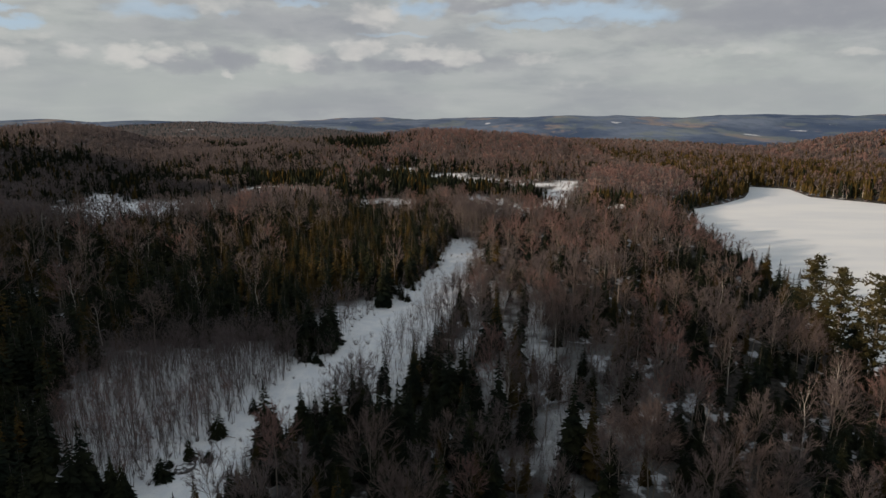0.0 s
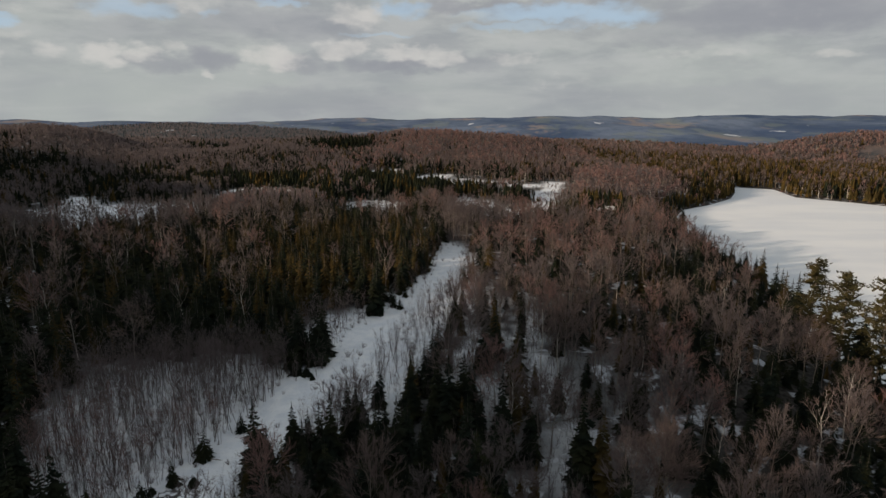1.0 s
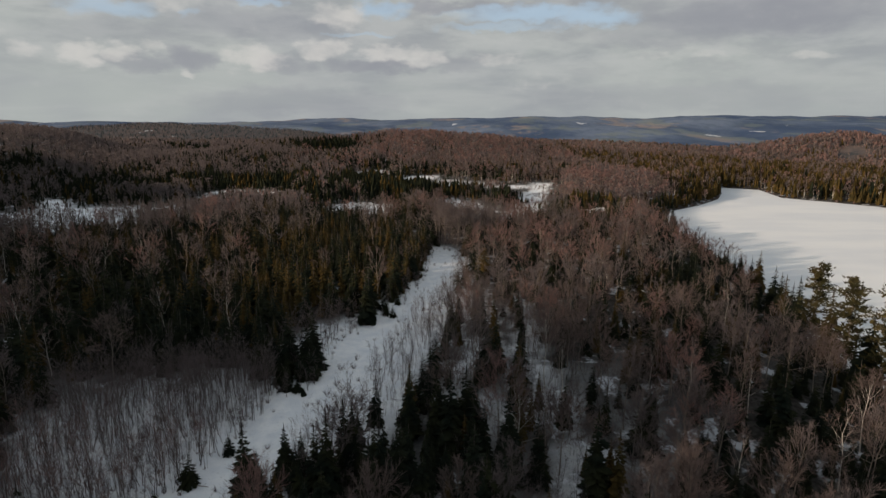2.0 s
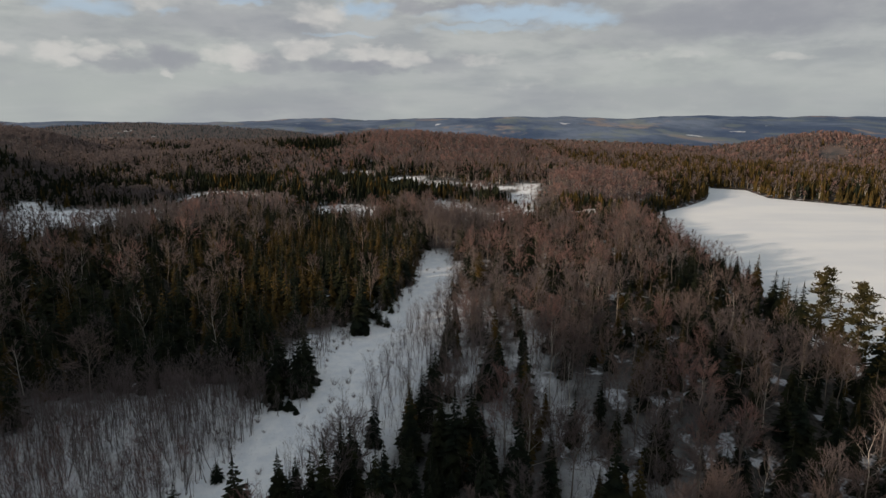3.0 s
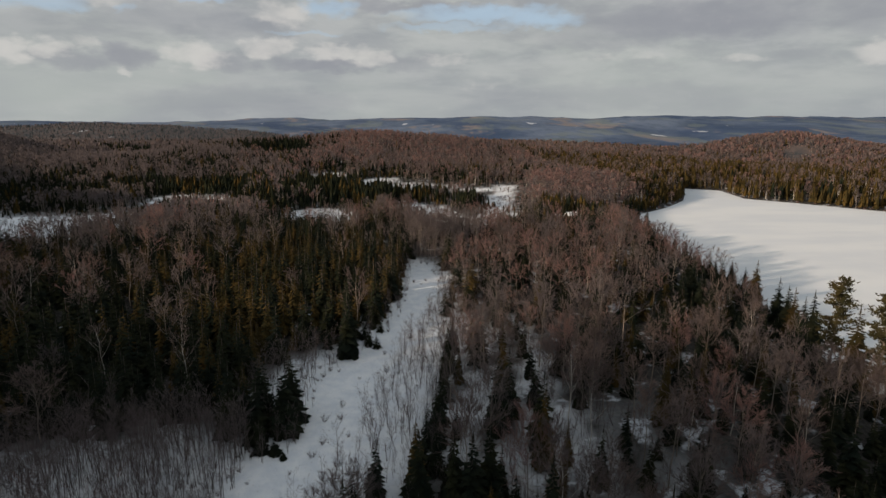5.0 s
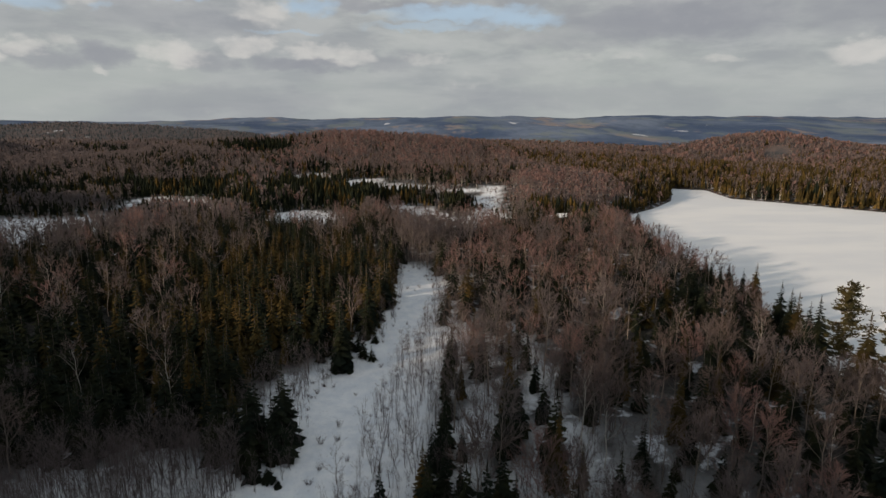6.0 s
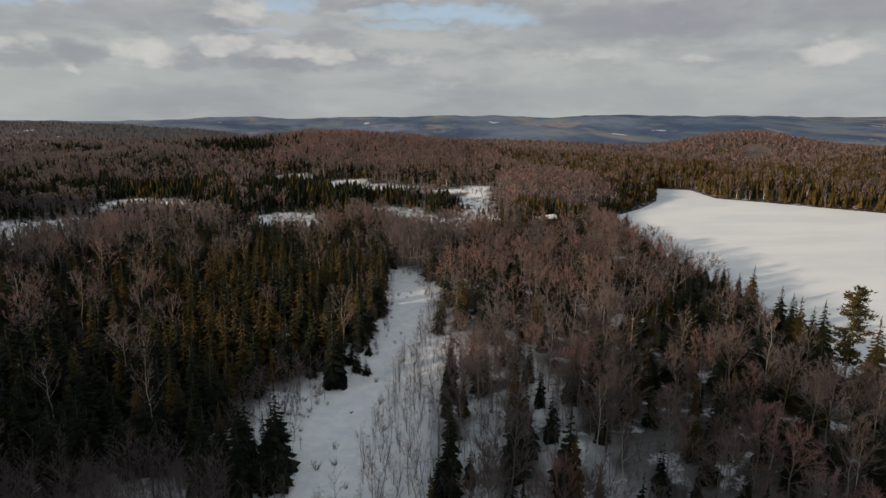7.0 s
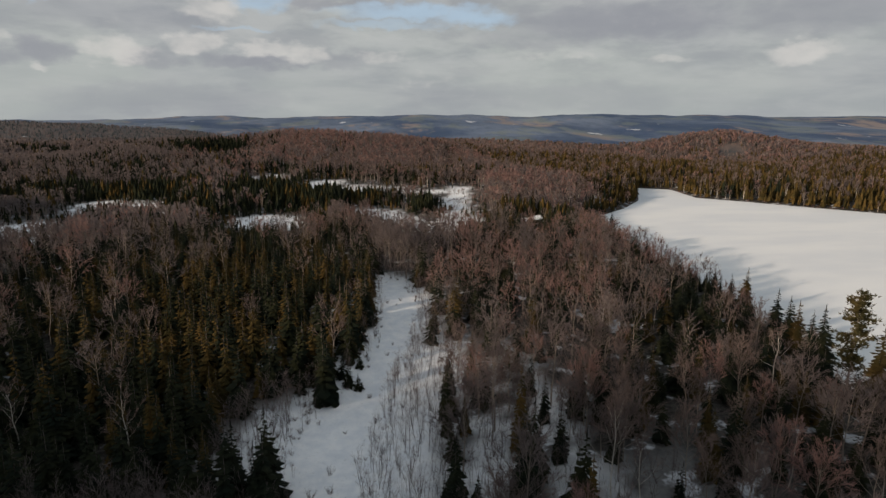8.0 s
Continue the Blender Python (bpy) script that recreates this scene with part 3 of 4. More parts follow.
def in_stems(x, y):
    return (signed_polygon(x, y, STEMS) < 0) | (signed_polygon(x, y, POCKET) < 0)


def plant(x, y, low, high):
    size = rng.uniform(low, high, len(x))
    return np.stack([x, y, ground_height(x, y) - 0.05, size, size * rng.uniform(0.85, 1.15, len(x))], 1)


def sort_out(x, y, bare_share=0.36):
    """Rows of evergreens, evergreens in sunlit colour, brown, red and grey bare trees, and birches."""
    wooded, ever, thick, tall = stands(x, y)
    wooded &= ~in_stems(x, y)
    dice = rng.random(len(x))
    green = dice < ever
    sunny = (x > np.interp(y, [r[1] for r in ROAD], [r[0] for r in ROAD])) & (y > 185) & (y < 400)
    keep = wooded & (rng.random(len(x)) < thick * np.where(green, 1.0, bare_share + 0.10 * sunny))
    x, y, green, tall = x[keep], y[keep], green[keep], tall[keep]
    hue = rng.random(len(x)) + 0.28 * waves(x, y, 90, 33)
    rows = plant(x, y, 0.78, 1.38)
    # young evergreens fill the gaps under the bare trees
    right = (x > np.interp(y, [r[1] for r in ROAD], [r[0] for r in ROAD])) & (y < 330)
    low = green & (rng.random(len(x)) < np.where(right, 0.6, 0.25))
    rows[low, 3:] *= 0.62
    rows[:, 3:] *= tall[:, None]
    # the sunlit needle colour is commoner where low sun catches the evergreens
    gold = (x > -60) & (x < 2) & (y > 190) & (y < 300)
    # twig hue also carries light: redder on sunlit slopes, greyer in shade and haze
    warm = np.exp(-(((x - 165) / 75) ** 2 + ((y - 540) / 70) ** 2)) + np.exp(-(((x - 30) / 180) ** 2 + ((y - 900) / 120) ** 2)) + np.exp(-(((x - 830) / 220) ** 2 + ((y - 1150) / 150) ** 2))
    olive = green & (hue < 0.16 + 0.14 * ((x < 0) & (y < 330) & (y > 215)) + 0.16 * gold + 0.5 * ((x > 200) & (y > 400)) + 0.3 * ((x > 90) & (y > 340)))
    red = ~green & (hue > 0.86 - 0.5 * warm - 0.3 * ((y > 200) & (y < 420) & (x > 0)) + 0.4 * (x < -150))
    wall = (np.abs(x - 14) < 26) & (y > 268) & (y < 312)
    red &= ~wall
    grey = ~green & (hue < 0.25 + 0.8 * wall + 0.5 * ((x < -60) & (y > 280)) + 0.2 * (x < -20) + 0.3 * (right & (y < 190))) & ~red
    birch = ~green & ~red & ~grey & (rng.random(len(x)) < np.where(right, 0.16, 0.30))
    brown = ~green & ~red & ~grey & ~birch
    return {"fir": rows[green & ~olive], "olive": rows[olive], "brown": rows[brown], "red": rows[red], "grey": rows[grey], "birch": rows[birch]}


LOOKS = {
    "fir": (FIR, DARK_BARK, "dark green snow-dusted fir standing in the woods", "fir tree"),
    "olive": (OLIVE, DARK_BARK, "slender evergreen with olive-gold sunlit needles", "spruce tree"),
    "brown": (TWIG, BARK, "leafless brown hardwood tree with fine twigs", "bare tree"),
    "red": (RED, BARK, "leafless maple with reddish twigs", "maple tree"),
    "grey": (GREY, BARK, "leafless grey hardwood tree with fine twigs", "bare tree"),
    "birch": (TWIG, BIRCH, "leafless birch with white trunk and limbs", "birch tree"),
}
NAMES = {"fir": "fir_tree", "olive": "spruce_tree", "brown": "hardwood_tree", "red": "maple_tree", "grey": "grey_tree", "birch": "birch_tree"}


def near_shapes(kind):
    if kind == "fir":
        return [conifer(100 + k, h, w, 260, 3.4) for k, (h, w) in enumerate(((13, 2.6), (15, 2.9), (11, 2.3), (13.5, 3.1)))]
    if kind == "olive":
        return [conifer(140 + k, h, w, 210, 3.2) for k, (h, w) in enumerate(((12, 1.7), (14, 2.0), (10, 1.6)))]
    if kind == "birch":
        return [bare_tree(180 + k, 15.5, 3.6, 11, 7, 9, 0.42, 5, 0.009, 0.03) for k in range(4)]
    base = {"brown": 200, "red": 230, "grey": 260}[kind]
    return [bare_tree(base + k, h, w, 15, 10, 13, (0.3, 0.42, 0.35, 0.46)[k], stem=0.0095, width=0.029) for k, (h, w) in enumerate(((13.5, 4.6), (14.5, 5.0), (12, 4.3), (14, 4.0)))]


def mid_shapes(kind):
    if kind in ("fir", "olive"):
        return [join(conifer(300 + k, 12.5, 3.0 if kind == "fir" else 2.5, 72, 2.8, 3)) for k in range(4)]
    return [join(bare_tree(340 + k, 13.5, 4.6, 10, 7, 7, (0.3, 0.42, 0.35, 0.46, 0.38)[k], sides=3, width=0.055, stem=0.0095)) for k in range(5)]


def far_shapes(kind):
    if kind in ("fir", "olive"):
        return [small_conifer(400 + k, 12, 2.6) for k in range(5)]
    return [small_bare(440 + k, 12.5, 3.5, 21) for k in range(5)]


def build_tree(kind, shape):
    """One tree as a thing with its trunk and crown."""
    crown_mat, wood_mat, label, category = LOOKS[kind]
    thing = tagged(new(NAMES[kind]), label, category, "trees of the near wood")
    for name, (v, f, m), mat in (("trunk", shape[0], wood_mat), ("crown", shape[1], crown_mat)):
        ob = new(name, mesh_object(name, v, f, [mat]))
        ob.parent = thing
    return thing


SINGLE = 165.0  # trees nearer than this stand as things of their own
near = sort_out(*scatter(4.0, 70, SINGLE + 25))
for kind, rows in near.items():
    shapes = near_shapes(kind)
    order = np.argsort(np.hypot(rows[:, 0], rows[:, 1]))
    rows = rows[order]
    first = [build_tree(kind, s) for s in shapes]
    for k, (x, y, z, size, girth) in enumerate(rows[:290]):
        m = Matrix.LocRotScale((x, y, z), Euler((0, 0, rng.uniform(0, 6.28))), (girth, girth, size))
        if k < len(first):
            first[k].matrix_basis = m
        else:
            copy_thing(first[k % len(first)], pose(0, 0, 0)).matrix_basis = m
    crown_mat, wood_mat, label, category = LOOKS[kind]
    if kind in ("fir", "olive"):
        shapes = [conifer(170 + k, 13, 2.6 if kind == "fir" else 1.8, 120, 2.8, 3) for k in range(5)]
    spread_out(NAMES[kind] + "_stand", [join(s) for s in shapes], rows[290:], [wood_mat, crown_mat], label.replace("tree ", "trees ") + ", in a stand", "woods")

mid = sort_out(*scatter(4.2, SINGLE + 25, 380))
for kind, rows in mid.items():
    crown_mat, wood_mat, label, category = LOOKS[kind]
    spread_out(NAMES[kind] + "_woods", mid_shapes(kind), rows, [wood_mat, crown_mat], "woods of " + label, "woods")

far = sort_out(*scatter(4.6, 380, 1120, (-44, 56)), 0.95)
for kind, rows in far.items():
    crown_mat, wood_mat, label, category = LOOKS[kind]
    spread_out("far_" + NAMES[kind] + "_woods", far_shapes(kind), rows, [crown_mat, wood_mat], "far woods of " + label, "woods")

# thinner woods behind and beside the flight, and on the hills beyond
x, y = scatter(9.0, 95, 640, (-181, 181))
outside = (np.degrees(np.arctan2(x, y)) < -52) | (np.degrees(np.arctan2(x, y)) > 64)
for kind, rows in sort_out(x[outside], y[outside], 0.8).items():
    crown_mat, wood_mat, label, category = LOOKS[kind]
    spread_out("outer_" + NAMES[kind] + "_woods", far_shapes(kind), rows, [crown_mat, wood_mat], "outlying woods of " + label, "woods")
rows = sort_out(*scatter(7.5, 1120, 1500, (-44, 56)), 0.9)
for kind, some in rows.items():
    crown_mat, wood_mat, label, category = LOOKS[kind]
    shapes = [small_conifer(470 + k, 12, 3.0, 2, 4) for k in range(3)] if kind in ("fir", "olive") else [small_bare(480 + k, 12, 5.0, 9, 2.6) for k in range(3)]
    spread_out("hill_" + NAMES[kind] + "_woods", shapes, some, [crown_mat, wood_mat], "hillside woods of " + label, "woods")
# the farthest wooded hill, its trees coloured paler and greyer for haze
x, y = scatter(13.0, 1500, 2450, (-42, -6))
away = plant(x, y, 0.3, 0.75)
spread_out("distant_evergreen_woods", [small_conifer(490 + k, 12, 3.6, 2, 4) for k in range(3)], away[::2], [HAZED], "distant evergreen woods on a grey hill", "woods")
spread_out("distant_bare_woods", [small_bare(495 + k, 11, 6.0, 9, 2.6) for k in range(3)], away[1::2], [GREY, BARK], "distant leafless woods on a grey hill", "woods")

# the wood right under the flight
x, y = scatter(4.6, 0, 95, (-181, 181))
under = (np.hypot(x, y) < 70) | (np.degrees(np.arctan2(x, y)) < -52) | (np.degrees(np.arctan2(x, y)) > 64)
for kind, some in sort_out(x[under], y[under]).items():
    crown_mat, wood_mat, label, category = LOOKS[kind]
    spread_out("under_" + NAMES[kind] + "_woods", far_shapes(kind), some, [crown_mat, wood_mat], "woods of " + label + " below the flight", "woods")


# ---- single trees along the shore and the track ----
def stand_alone(name, shape, mats, label, category, group, x, y, top, tall, girth=1.0, turn=0.0):
    """A tree of its own whose tip stands at the height top; tall is the height of its shape."""
    thing = tagged(new(name), label, category, group)
    for part_name, (v, f, m), mat in zip(("trunk", "crown"), shape, mats):
        ob = new(part_name, mesh_object(part_name, v, f, [mat]))
        ob.parent = thing
    z = float(ground_height(x, y)) - 0.1
    size = (top - z) / tall
    thing.matrix_basis = Matrix.LocRotScale((x, y, z), Euler((0, 0, turn)), (size * girth, size * girth, size))
    return thing


for k, (x, y, top) in enumerate([(114.4, 178.3, 27.3), (111.0, 158.6, 27.9), (109.4, 142.8, 30.5), (104, 120, 29)]):
    stand_alone("pine_tree", great_pine(500 + k, 25), (BARK, PINE), "tall white pine with level tufted limbs on the lake shore", "pine tree", "shore pines", x, y, top, 25, 1.0, k * 1.9)
SHORE_FIRS = [(152.9, 332.5, 9.5), (140.4, 264, 12), (143.5, 280.4, 8), (138, 251.7, 12.6), (133, 238, 18.5), (117.7, 190.6, 21), (112.6, 168.9, 23.6), (110, 150, 23.6),
              (150, 317.7, 6), (141.6, 270.7, 8), (125, 215, 18), (122.6, 207.5, 17.9), (121, 202.5, 18.4), (118.6, 195, 17.8), (166, 392, 14.6), (108, 133, 21)]
for k, (x, y, top) in enumerate(SHORE_FIRS):
    # three of the shore firs take the sunlit needle colour
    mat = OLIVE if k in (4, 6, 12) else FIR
    stand_alone("fir_tree", conifer(520 + k, 14, 2.5, 260), (DARK_BARK, mat), "pointed fir rising over the lake shore", "fir tree", "shore firs", x, y, top, 14, 1.25 if top < 14 else 1.3)
TRACK_FIRS = [(-18.5, 115, 20.3), (-21, 110, 17), (-27.8, 97.3, 16), (-35, 87.4, 14), (-32.1, 87.4, 15), (-19.3, 90.4, 14), (-60.4, 92.5, 14), (-56.5, 91.6, 14), (-53.6, 89.6, 14),
              (-51.3, 98, 10.2), (-49, 105, 9.2), (-46, 113.4, 10.8), (-41.5, 122, 9.6), (-33.5, 155, 15.4), (-36, 157, 15), (-38, 153, 14), (5.5, 173, 21.5), (3.5, 166, 17), (8.5, 184, 20), (2.5, 158, 16),
              (-13, 192, 15.5), (-11, 190, 13.6), (-9.5, 200, 14.5), (-14, 196, 16), (-7, 222, 13), (1.2, 262, 15.5)]
for k, (x, y, top) in enumerate(TRACK_FIRS):
    short = top - float(ground_height(x, y)) < 7
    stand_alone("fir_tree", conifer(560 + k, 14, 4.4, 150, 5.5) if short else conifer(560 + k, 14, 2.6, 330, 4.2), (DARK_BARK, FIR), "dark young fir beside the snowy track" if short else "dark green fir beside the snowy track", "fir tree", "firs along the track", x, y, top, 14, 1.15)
HILLTOP_FIRS = [(-561, 826, 62.2), (-555.7, 830, 60.7), (-545, 837, 57.6), (-39, 957.5, 48.4), (-33, 954, 47), (-22.4, 958, 52), (-47, 957, 46.5), (13.5, 958, 50)]
for k, (x, y, top) in enumerate(HILLTOP_FIRS):
    stand_alone("fir_tree", conifer(680 + k, 14, 2.3, 60), (DARK_BARK, FIR), "lone dark fir standing above a bare wooded hilltop", "fir tree", "hilltop firs", x, y, top, 14, 0.9 if k < 3 else 1.3)
for k, (x, y, top) in enumerate([(66, 128, 20), (13, 113, 23), (49, 102, 18.5), (-53, 168, 26), (-75, 180, 24), (-60, 190, 25), (70, 105, 21), (84, 118, 21)]):
    stand_alone("birch_tree", bare_tree(600 + k, 15, 3.8, 11, 7, 9, 0.38, 6, 0.009, 0.028), (BIRCH, TWIG), "leafless birch with bright white limbs above the wood", "birch tree", "white birches", x, y, top, 15)


# ---- stems and brush on the snow ----
def sapling(seed, h):
    """A thin leafless young tree: two or three slender stems, bare below, with steep fine shoots above. Returns its stems and its twigs."""
    rng = np.random.default_rng(seed)
    stems, twig = [], Shape()
    for stem in range(2 + seed % 2):
        tall = h * (1 - 0.22 * stem)
        foot = np.array((*rng.normal(size=2) * 0.25 * (stem > 0), -0.2))
        top = np.array((*rng.normal(size=2) * 0.10 * tall, tall))
        mid = (foot + top) * 0.5 + np.array((*rng.normal(size=2) * 0.02 * tall, 0))
        wood = Shape()
        stems.append(wood)
        wood.stick(foot, mid, 0.05, 0.034, 0, 3)
        wood.stick(mid, top, 0.034, 0.008, 0, 3)
        for _ in range(9):
            u, a = rng.uniform(0.3, 0.97), rng.uniform(0, 6.28)
            d = np.array((math.cos(a) * 0.75, math.sin(a) * 0.75, 1.0)) * h * rng.uniform(0.12, 0.24) * (1.2 - 0.6 * u)
            p = foot + (mid - foot) * u * 2 if u < 0.5 else mid + (top - mid) * (u - 0.5) * 2
            twig.sliver(p, p + d, 0.024, rng)
            for _ in range(4):
                q = p + d * rng.uniform(0.15, 0.9)
                twig.sliver(q, q + (d * 0.45 + rng.normal(size=3) * (0.4, 0.4, 0.25)), 0.02, rng)
    return [wood.arrays() for wood in stems], twig.arrays()


def brush(seed, h):
    """A low leafless bush."""
    rng = np.random.default_rng(seed)
    s = Shape()
    for _ in range(26):
        a = rng.uniform(0, 6.28)
        p = np.array((math.cos(a), math.sin(a), 0)) * rng.uniform(0, 0.25) * h
        d = np.array((math.cos(a) * rng.uniform(0.1, 0.7), math.sin(a) * rng.uniform(0.1, 0.7), 1.0)) * h * rng.uniform(0.5, 1.0)
        s.sliver(p, p + d, 0.032, rng)
        s.sliver(p + d * 0.5, p + d * 0.9 + rng.normal(size=3) * 0.15 * h, 0.025, rng)
    return s.arrays()


def patch_of(spacing, box):
    gx, gy = (c.ravel() for c in np.meshgrid(np.arange(box[0], box[1], spacing), np.arange(box[2], box[3], spacing)))
    return gx + rng.uniform(-0.5, 0.5, gx.shape) * spacing, gy + rng.uniform(-0.5, 0.5, gx.shape) * spacing


x, y = patch_of(1.4, (-100, -15, 94, 192))
keep = in_stems(x, y) & (beside_road(x, y) > 0.5) & (rng.random(len(x)) < np.where(y > 156, 0.3, 0.62 + 0.55 * waves(x, y, 15, 51) + 0.3 * rise(y, 112, 145)))
x2, y2 = patch_of(2.2, (-45, 40, 96, 298))
side = beside_road(x2, y2)
mid_x = np.interp(y2, [r[1] for r in ROAD], [r[0] for r in ROAD])
keep2 = (side > -2.0) & (side < 15) & ((x2 > mid_x) & (rng.random(len(x2)) < 0.9) | (side < 5) & (y2 > 140) & (rng.random(len(x2)) < 0.6)) | (snowy_floor(x2, y2) > 0.15) & (rng.random(len(x2)) < 0.8) & (side > 0)
keep2 &= y2 < 262
keep2 |= (np.abs(x2 - 9) < 17) & (side > 0.5) & (y2 > 266)
stems = plant(np.r_[x[keep], x2[keep2]], np.r_[y[keep], y2[keep2]], 0.45, 1.25)
stems[np.r_[np.zeros(keep.sum(), bool), np.full(keep2.sum(), True)], 3:] *= 0.72
stems[:, 3] *= 1 + 0.28 * waves(stems[:, 0], stems[:, 1], 17, 53)
shapes = [sapling(700 + k, 10.0) for k in range(6)]
first = []
for woods, twig in shapes:
    thing = tagged(new("sapling"), "thin leafless grey sapling standing in snow", "sapling", "saplings on the snow")
    for part_name, (v, f, m), mat in (*(("trunk", wood, DARK_BARK) for wood in woods), ("crown", twig, GREY if len(first) % 3 else RED)):
        new(part_name, mesh_object(part_name, v, f, [mat])).parent = thing
    first.append(thing)
for k, (px, py, pz, size, girth) in enumerate(stems[:290]):
    m = Matrix.LocRotScale((px, py, pz), Euler((0, 0, rng.uniform(0, 6.28))), (girth, girth, size))
    if k < 6:
        first[k].matrix_basis = m
    else:
        copy_thing(first[k % 6], pose(0, 0, 0)).matrix_basis = m
spread_out("sapling_thicket", [join((join(woods), twig)) for woods, twig in shapes], stems[290:], [DARK_BARK, GREY], "thicket of thin leafless saplings on snow", "saplings")

x, y = patch_of(2.6, (-60, 40, 90, 285))
side = beside_road(x, y)
keep = (side < 1.5) & (rng.random(len(x)) < np.where(side > -3.5, 0.34, 0.07))
keep |= in_stems(x, y) & (rng.random(len(x)) < 0.6)
bushes = plant(x[keep], y[keep], 0.35, 1.1)
spread_out("brush", [brush(800 + k, 1.7) for k in range(6)], bushes, [GREY], "low leafless brush poking through the snow", "brush")
cx, cy = patch_of(2.7, (-320, 160, 380, 740))
keep = (beside_clearing(cx, cy) < 3) & (rng.random(len(cx)) < np.where(cx > 20, 0.42, 0.2) * (1 + waves(cx, cy, 26, 91)))
spread_out("marsh_brush", [brush(820 + k, 2.6) for k in range(6)], plant(cx[keep], cy[keep], 0.5, 1.2), [TWIG], "leafless alder brush on open snow", "brush")


# ---- a cabin among the trees by the lake ----
def slab(bm, size, place, turn=None):
    """A box of that size with its middle at the place, its edges a little rounded."""
    made = bmesh.ops.create_cube(bm, size=1.0, matrix=Matrix.Translation(place) @ (turn or Matrix()) @ Matrix.Diagonal((*size, 1.0)))
    return made["verts"]


def part(name, bm, mat, parent, label=""):
    me = bpy.data.meshes.new(name)
    bm.to_mesh(me)
    bm.free()
    me.materials.append(mat)
    ob = new(name, me)
    ob.parent = parent
    return tagged(ob, label) if label else ob


def board_paint(n, place):
    grain = n.noise(n.scaled(place, (1.0, 1.0, 7.0)), 2.0, 4.0)
    return n.mix(grain, (0.06, 0.045, 0.035), (0.16, 0.12, 0.09)), None


def roof_paint(n, place):
    return n.mix(n.noise(place, 0.8, 3.0), (0.74, 0.75, 0.78), (0.84, 0.84, 0.85)), None


def glass_paint(n, place):
    return n.mix(n.noise(place, 1.0, 2.0), (0.02, 0.025, 0.03), (0.04, 0.045, 0.05)), None


BOARDS, ROOF_SNOW, PANE = material("weathered_boards", board_paint), material("roof_snow", roof_paint, 0.8, 0.2), material("dark_pane", glass_paint, 0.1, 0.5)


def cabin(x, y, turn, long, wide, label):
    thing = tagged(new("cabin"), label, "cabin", "lakeside cabins")
    bm = bmesh.new()
    slab(bm, (long, wide, 2.6), (0, 0, 1.3))
    for end in (-1, 1):
        a, b, c = (bm.verts.new(p) for p in ((end * long / 2, -wide / 2, 2.6), (end * long / 2, wide / 2, 2.6), (end * long / 2, 0, 2.6 + wide * 0.35)))
        bm.faces.new((a, b, c))
    part("wall", bm, BOARDS, thing)
    for side in (-1, 1):
        bm = bmesh.new()
        tilt = Matrix.Rotation(-side * math.atan(0.7), 4, "X")
        slab(bm, (long + 0.9, wide * 0.72, 0.28), (0, side * wide * 0.27, 2.62 + wide * 0.175), tilt)
        part("roof", bm, ROOF_SNOW, thing, "snow-covered roof slope")
    for at in (-0.28, 0.28):
        bm = bmesh.new()
        slab(bm, (0.9, 0.08, 0.8), (long * at, -wide / 2 - 0.03, 1.5))
        part("window", bm, PANE, thing, "dark window pane")
    bm = bmesh.new()
    slab(bm, (0.85, 0.08, 1.95), (0, -wide / 2 - 0.03, 0.98))
    part("door", bm, BOARDS, thing)
    thing.matrix_basis = pose(x, y, float(ground_height(x, y)) - 0.1, 0, 0, turn)


cabin(120.5, 403, 12, 6.5, 5.0, "small wooden cabin with a snow-covered roof among firs")
cabin(111.5, 402, -8, 5.0, 4.0, "low wooden shed with a snow-covered roof among firs")

# ---- low brush and drifted snow along the far shore ----
bank = []
for (ax, ay), (bx, by) in zip(LAKE_SHORE, LAKE_SHORE[1:] + LAKE_SHORE[:1]):
    steps = max(2, int(math.hypot(bx - ax, by - ay) / 2.2))
    bank += [(ax + (bx - ax) * k / steps, ay + (by - ay) * k / steps) for k in range(steps)]
bx, by = np.array(bank).T
bx, by = bx + rng.uniform(-2.5, 2.5, len(bx)), by + rng.uniform(-2.5, 2.5, len(bx))
off = signed_polygon(bx, by, LAKE_SHORE)
ashore = (off > 0.4) & (off < 4) & (by > 150) & (rng.random(len(bx)) < 0.75)
spread_out("shore_brush", [brush(840 + k, 2.2) for k in range(6)], plant(bx[ashore], by[ashore], 0.5, 1.2), [RED], "low reddish brush along the frozen lake's edge", "brush")
reeds = [(352, 560), (356, 566), (349, 556), (338, 580), (333, 590), (345, 572)]
spread_out("lake_brush", [brush(850 + k, 1.6) for k in range(4)], np.array([(x, y, 0.0, 1.0, 1.2) for x, y in reeds]), [GREY], "few bare bushes standing in the lake snow", "brush")


# ---- single things beside the track ----
def rock_paint(n, place):
    grain = n.noise(place, 2.6, 6.0, 0.7)
    up = n.add("ShaderNodeSeparateXYZ", 2, i0=n.add("ShaderNodeNewGeometry", 1))
    stone = n.mix(n.ramp(grain, 0.35, 0.65), (0.035, 0.034, 0.036), (0.13, 0.12, 0.118))
    snow = n.math("MULTIPLY", n.ramp(up, 0.75, 0.95), n.ramp(n.noise(place, 1.1, 4.0), 0.48, 0.56))
    return n.mix(snow, stone, (0.7, 0.72, 0.76)), n.add("ShaderNodeBump", Strength=0.7, Distance=0.15, Height=grain)


ROCK = material("grey_rock", rock_paint, 0.9, 0.1)


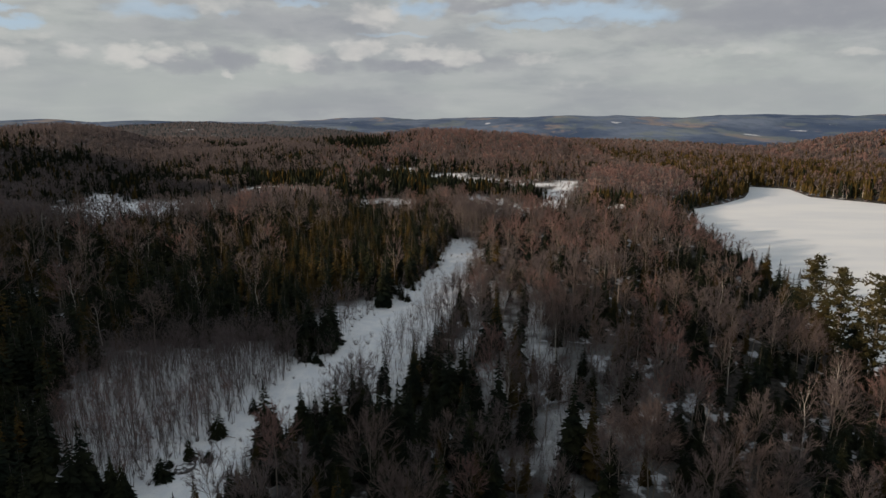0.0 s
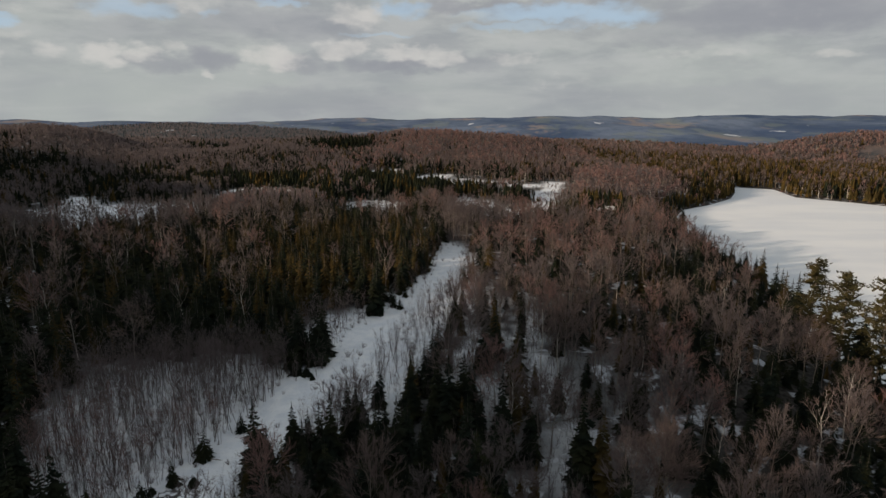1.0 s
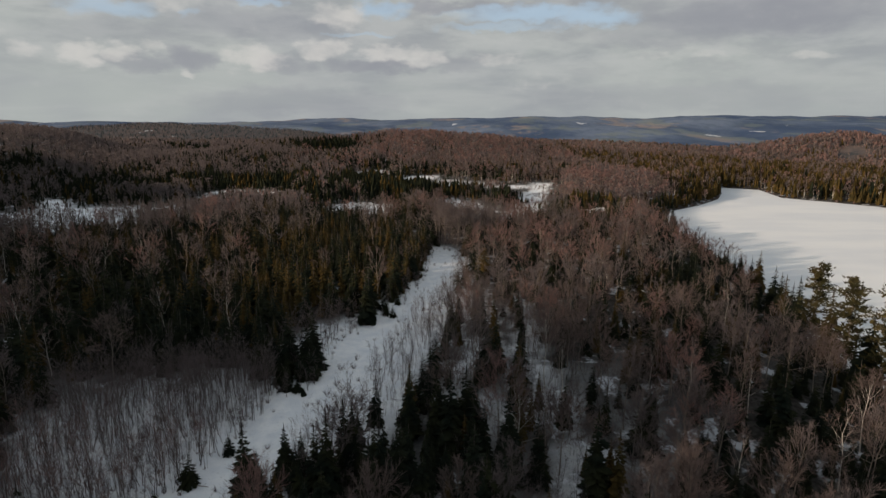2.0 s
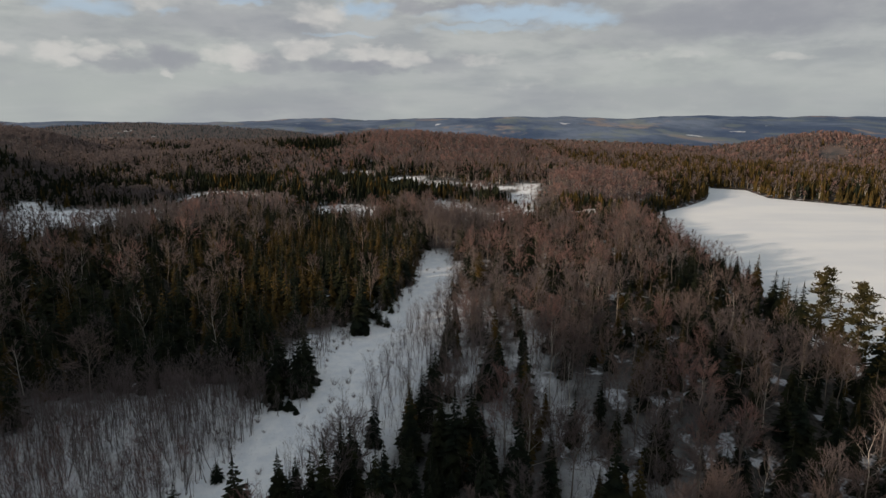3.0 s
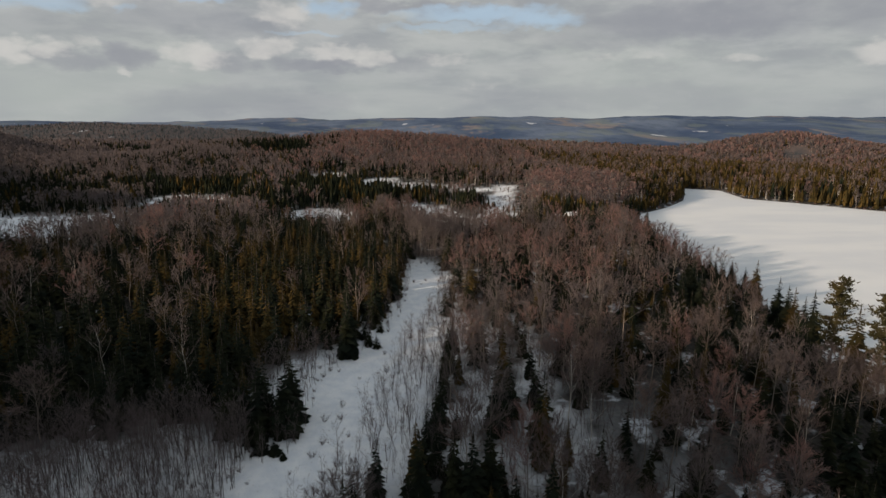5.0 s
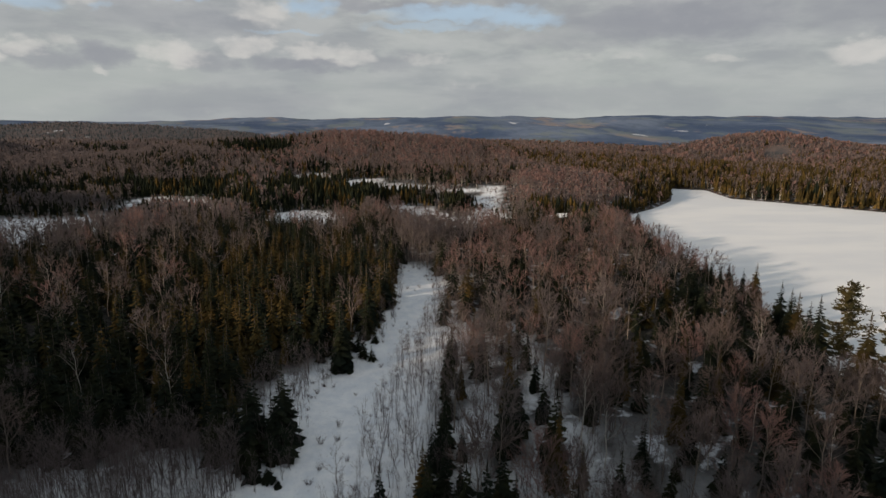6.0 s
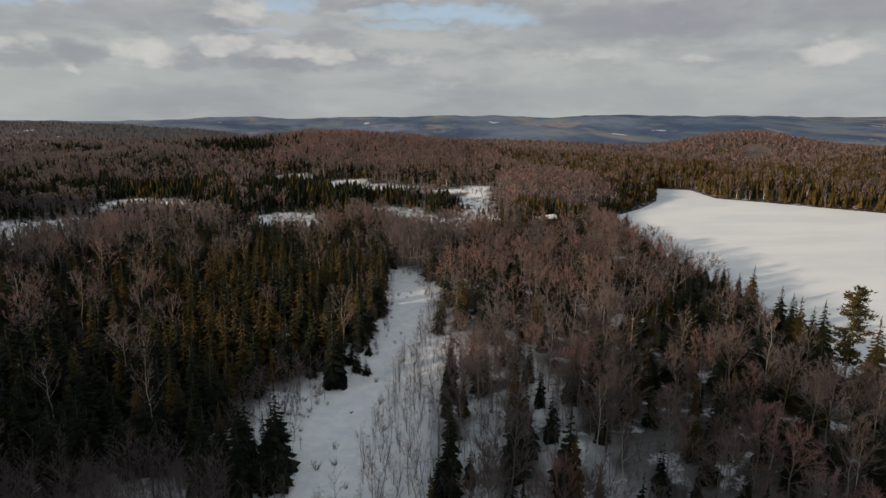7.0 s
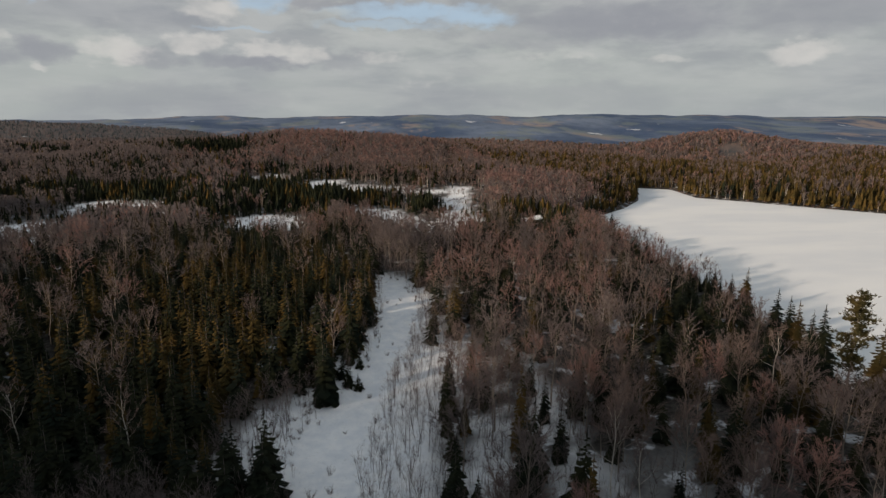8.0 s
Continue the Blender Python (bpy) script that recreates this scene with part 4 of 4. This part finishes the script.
def boulder(x, y, size, label):
    """A weathered rock half sunk in snow."""
    bm = bmesh.new()
    bmesh.ops.create_icosphere(bm, subdivisions=3, radius=1.0)
    for v in bm.verts:
        v.co *= 1 + 0.38 * noise.noise(v.co * 1.2 + Vector((x, y, 0))) + 0.16 * noise.noise(v.co * 3.4) + 0.07 * noise.noise(v.co * 8.0)
        v.co = Vector((v.co.x * size * 1.3, v.co.y * size, v.co.z * size * 0.55))
    me = bpy.data.meshes.new("boulder")
    bm.to_mesh(me)
    bm.free()
    me.materials.append(ROCK)
    me.polygons.foreach_set("use_smooth", [False] * len(me.polygons))
    ob = tagged(new("boulder", me), label, "boulder")
    ob.matrix_basis = pose(x, y, float(ground_height(x, y)) + 0.1 * size, 0, 0, 25)


def fallen_trunk(x, y, length, turn):
    shape = Shape()
    shape.stick((0, 0, 0.12), (length, 0, 0.5), 0.14, 0.05, 0, 6)
    for k in range(6):
        u = 0.25 + 0.12 * k
        shape.stick((length * u, 0, 0.15 + 0.4 * u), (length * u + 0.5, 0.5 * (-1) ** k, 0.6 + 0.3 * u), 0.035, 0.01, 0, 3)
    v, f, m = shape.arrays()
    ob = tagged(new("fallen_trunk", mesh_object("fallen_trunk", v, f, [BARK])), "thin fallen tree trunk lying across the snow", "fallen trunk")
    ob.matrix_basis = pose(x, y, float(ground_height(x, y)), 0, 0, turn)


boulder(-48.5, 101.5, 1.45, "grey rounded boulder half sunk in snow")
fallen_trunk(-47.0, 113.6, 5.0, -20)
for k, (x, y, h, girth) in enumerate([(-34.2, 143.5, 3.6, 1.2), (-31.8, 142.2, 2.8, 1.2), (-30.0, 140.5, 1.6, 1.1), (-36.0, 146.0, 4.2, 1.0), (-45.2, 104.6, 2.2, 1.2), (-51.6, 102.2, 2.0, 1.0)]):
    top = float(ground_height(x, y)) + h
    stand_alone("evergreen_shrub", conifer(640 + k, 14, 7.5, 170, 4.0), (DARK_BARK, FIR), "dark bushy evergreen shrub at the track's edge", "shrub", "shrubs along the track", x, y, top, 14, girth, k * 1.1)
stand_alone("bare_tree", bare_tree(660, 11, 4.4, 10, 5, 3, 0.25, 5, 0.013, 0.03), (BARK, GREY), "wide leafless tree standing alone on the snowy track", "bare tree", "single trees", -20.0, 140.0, 15.5, 11)
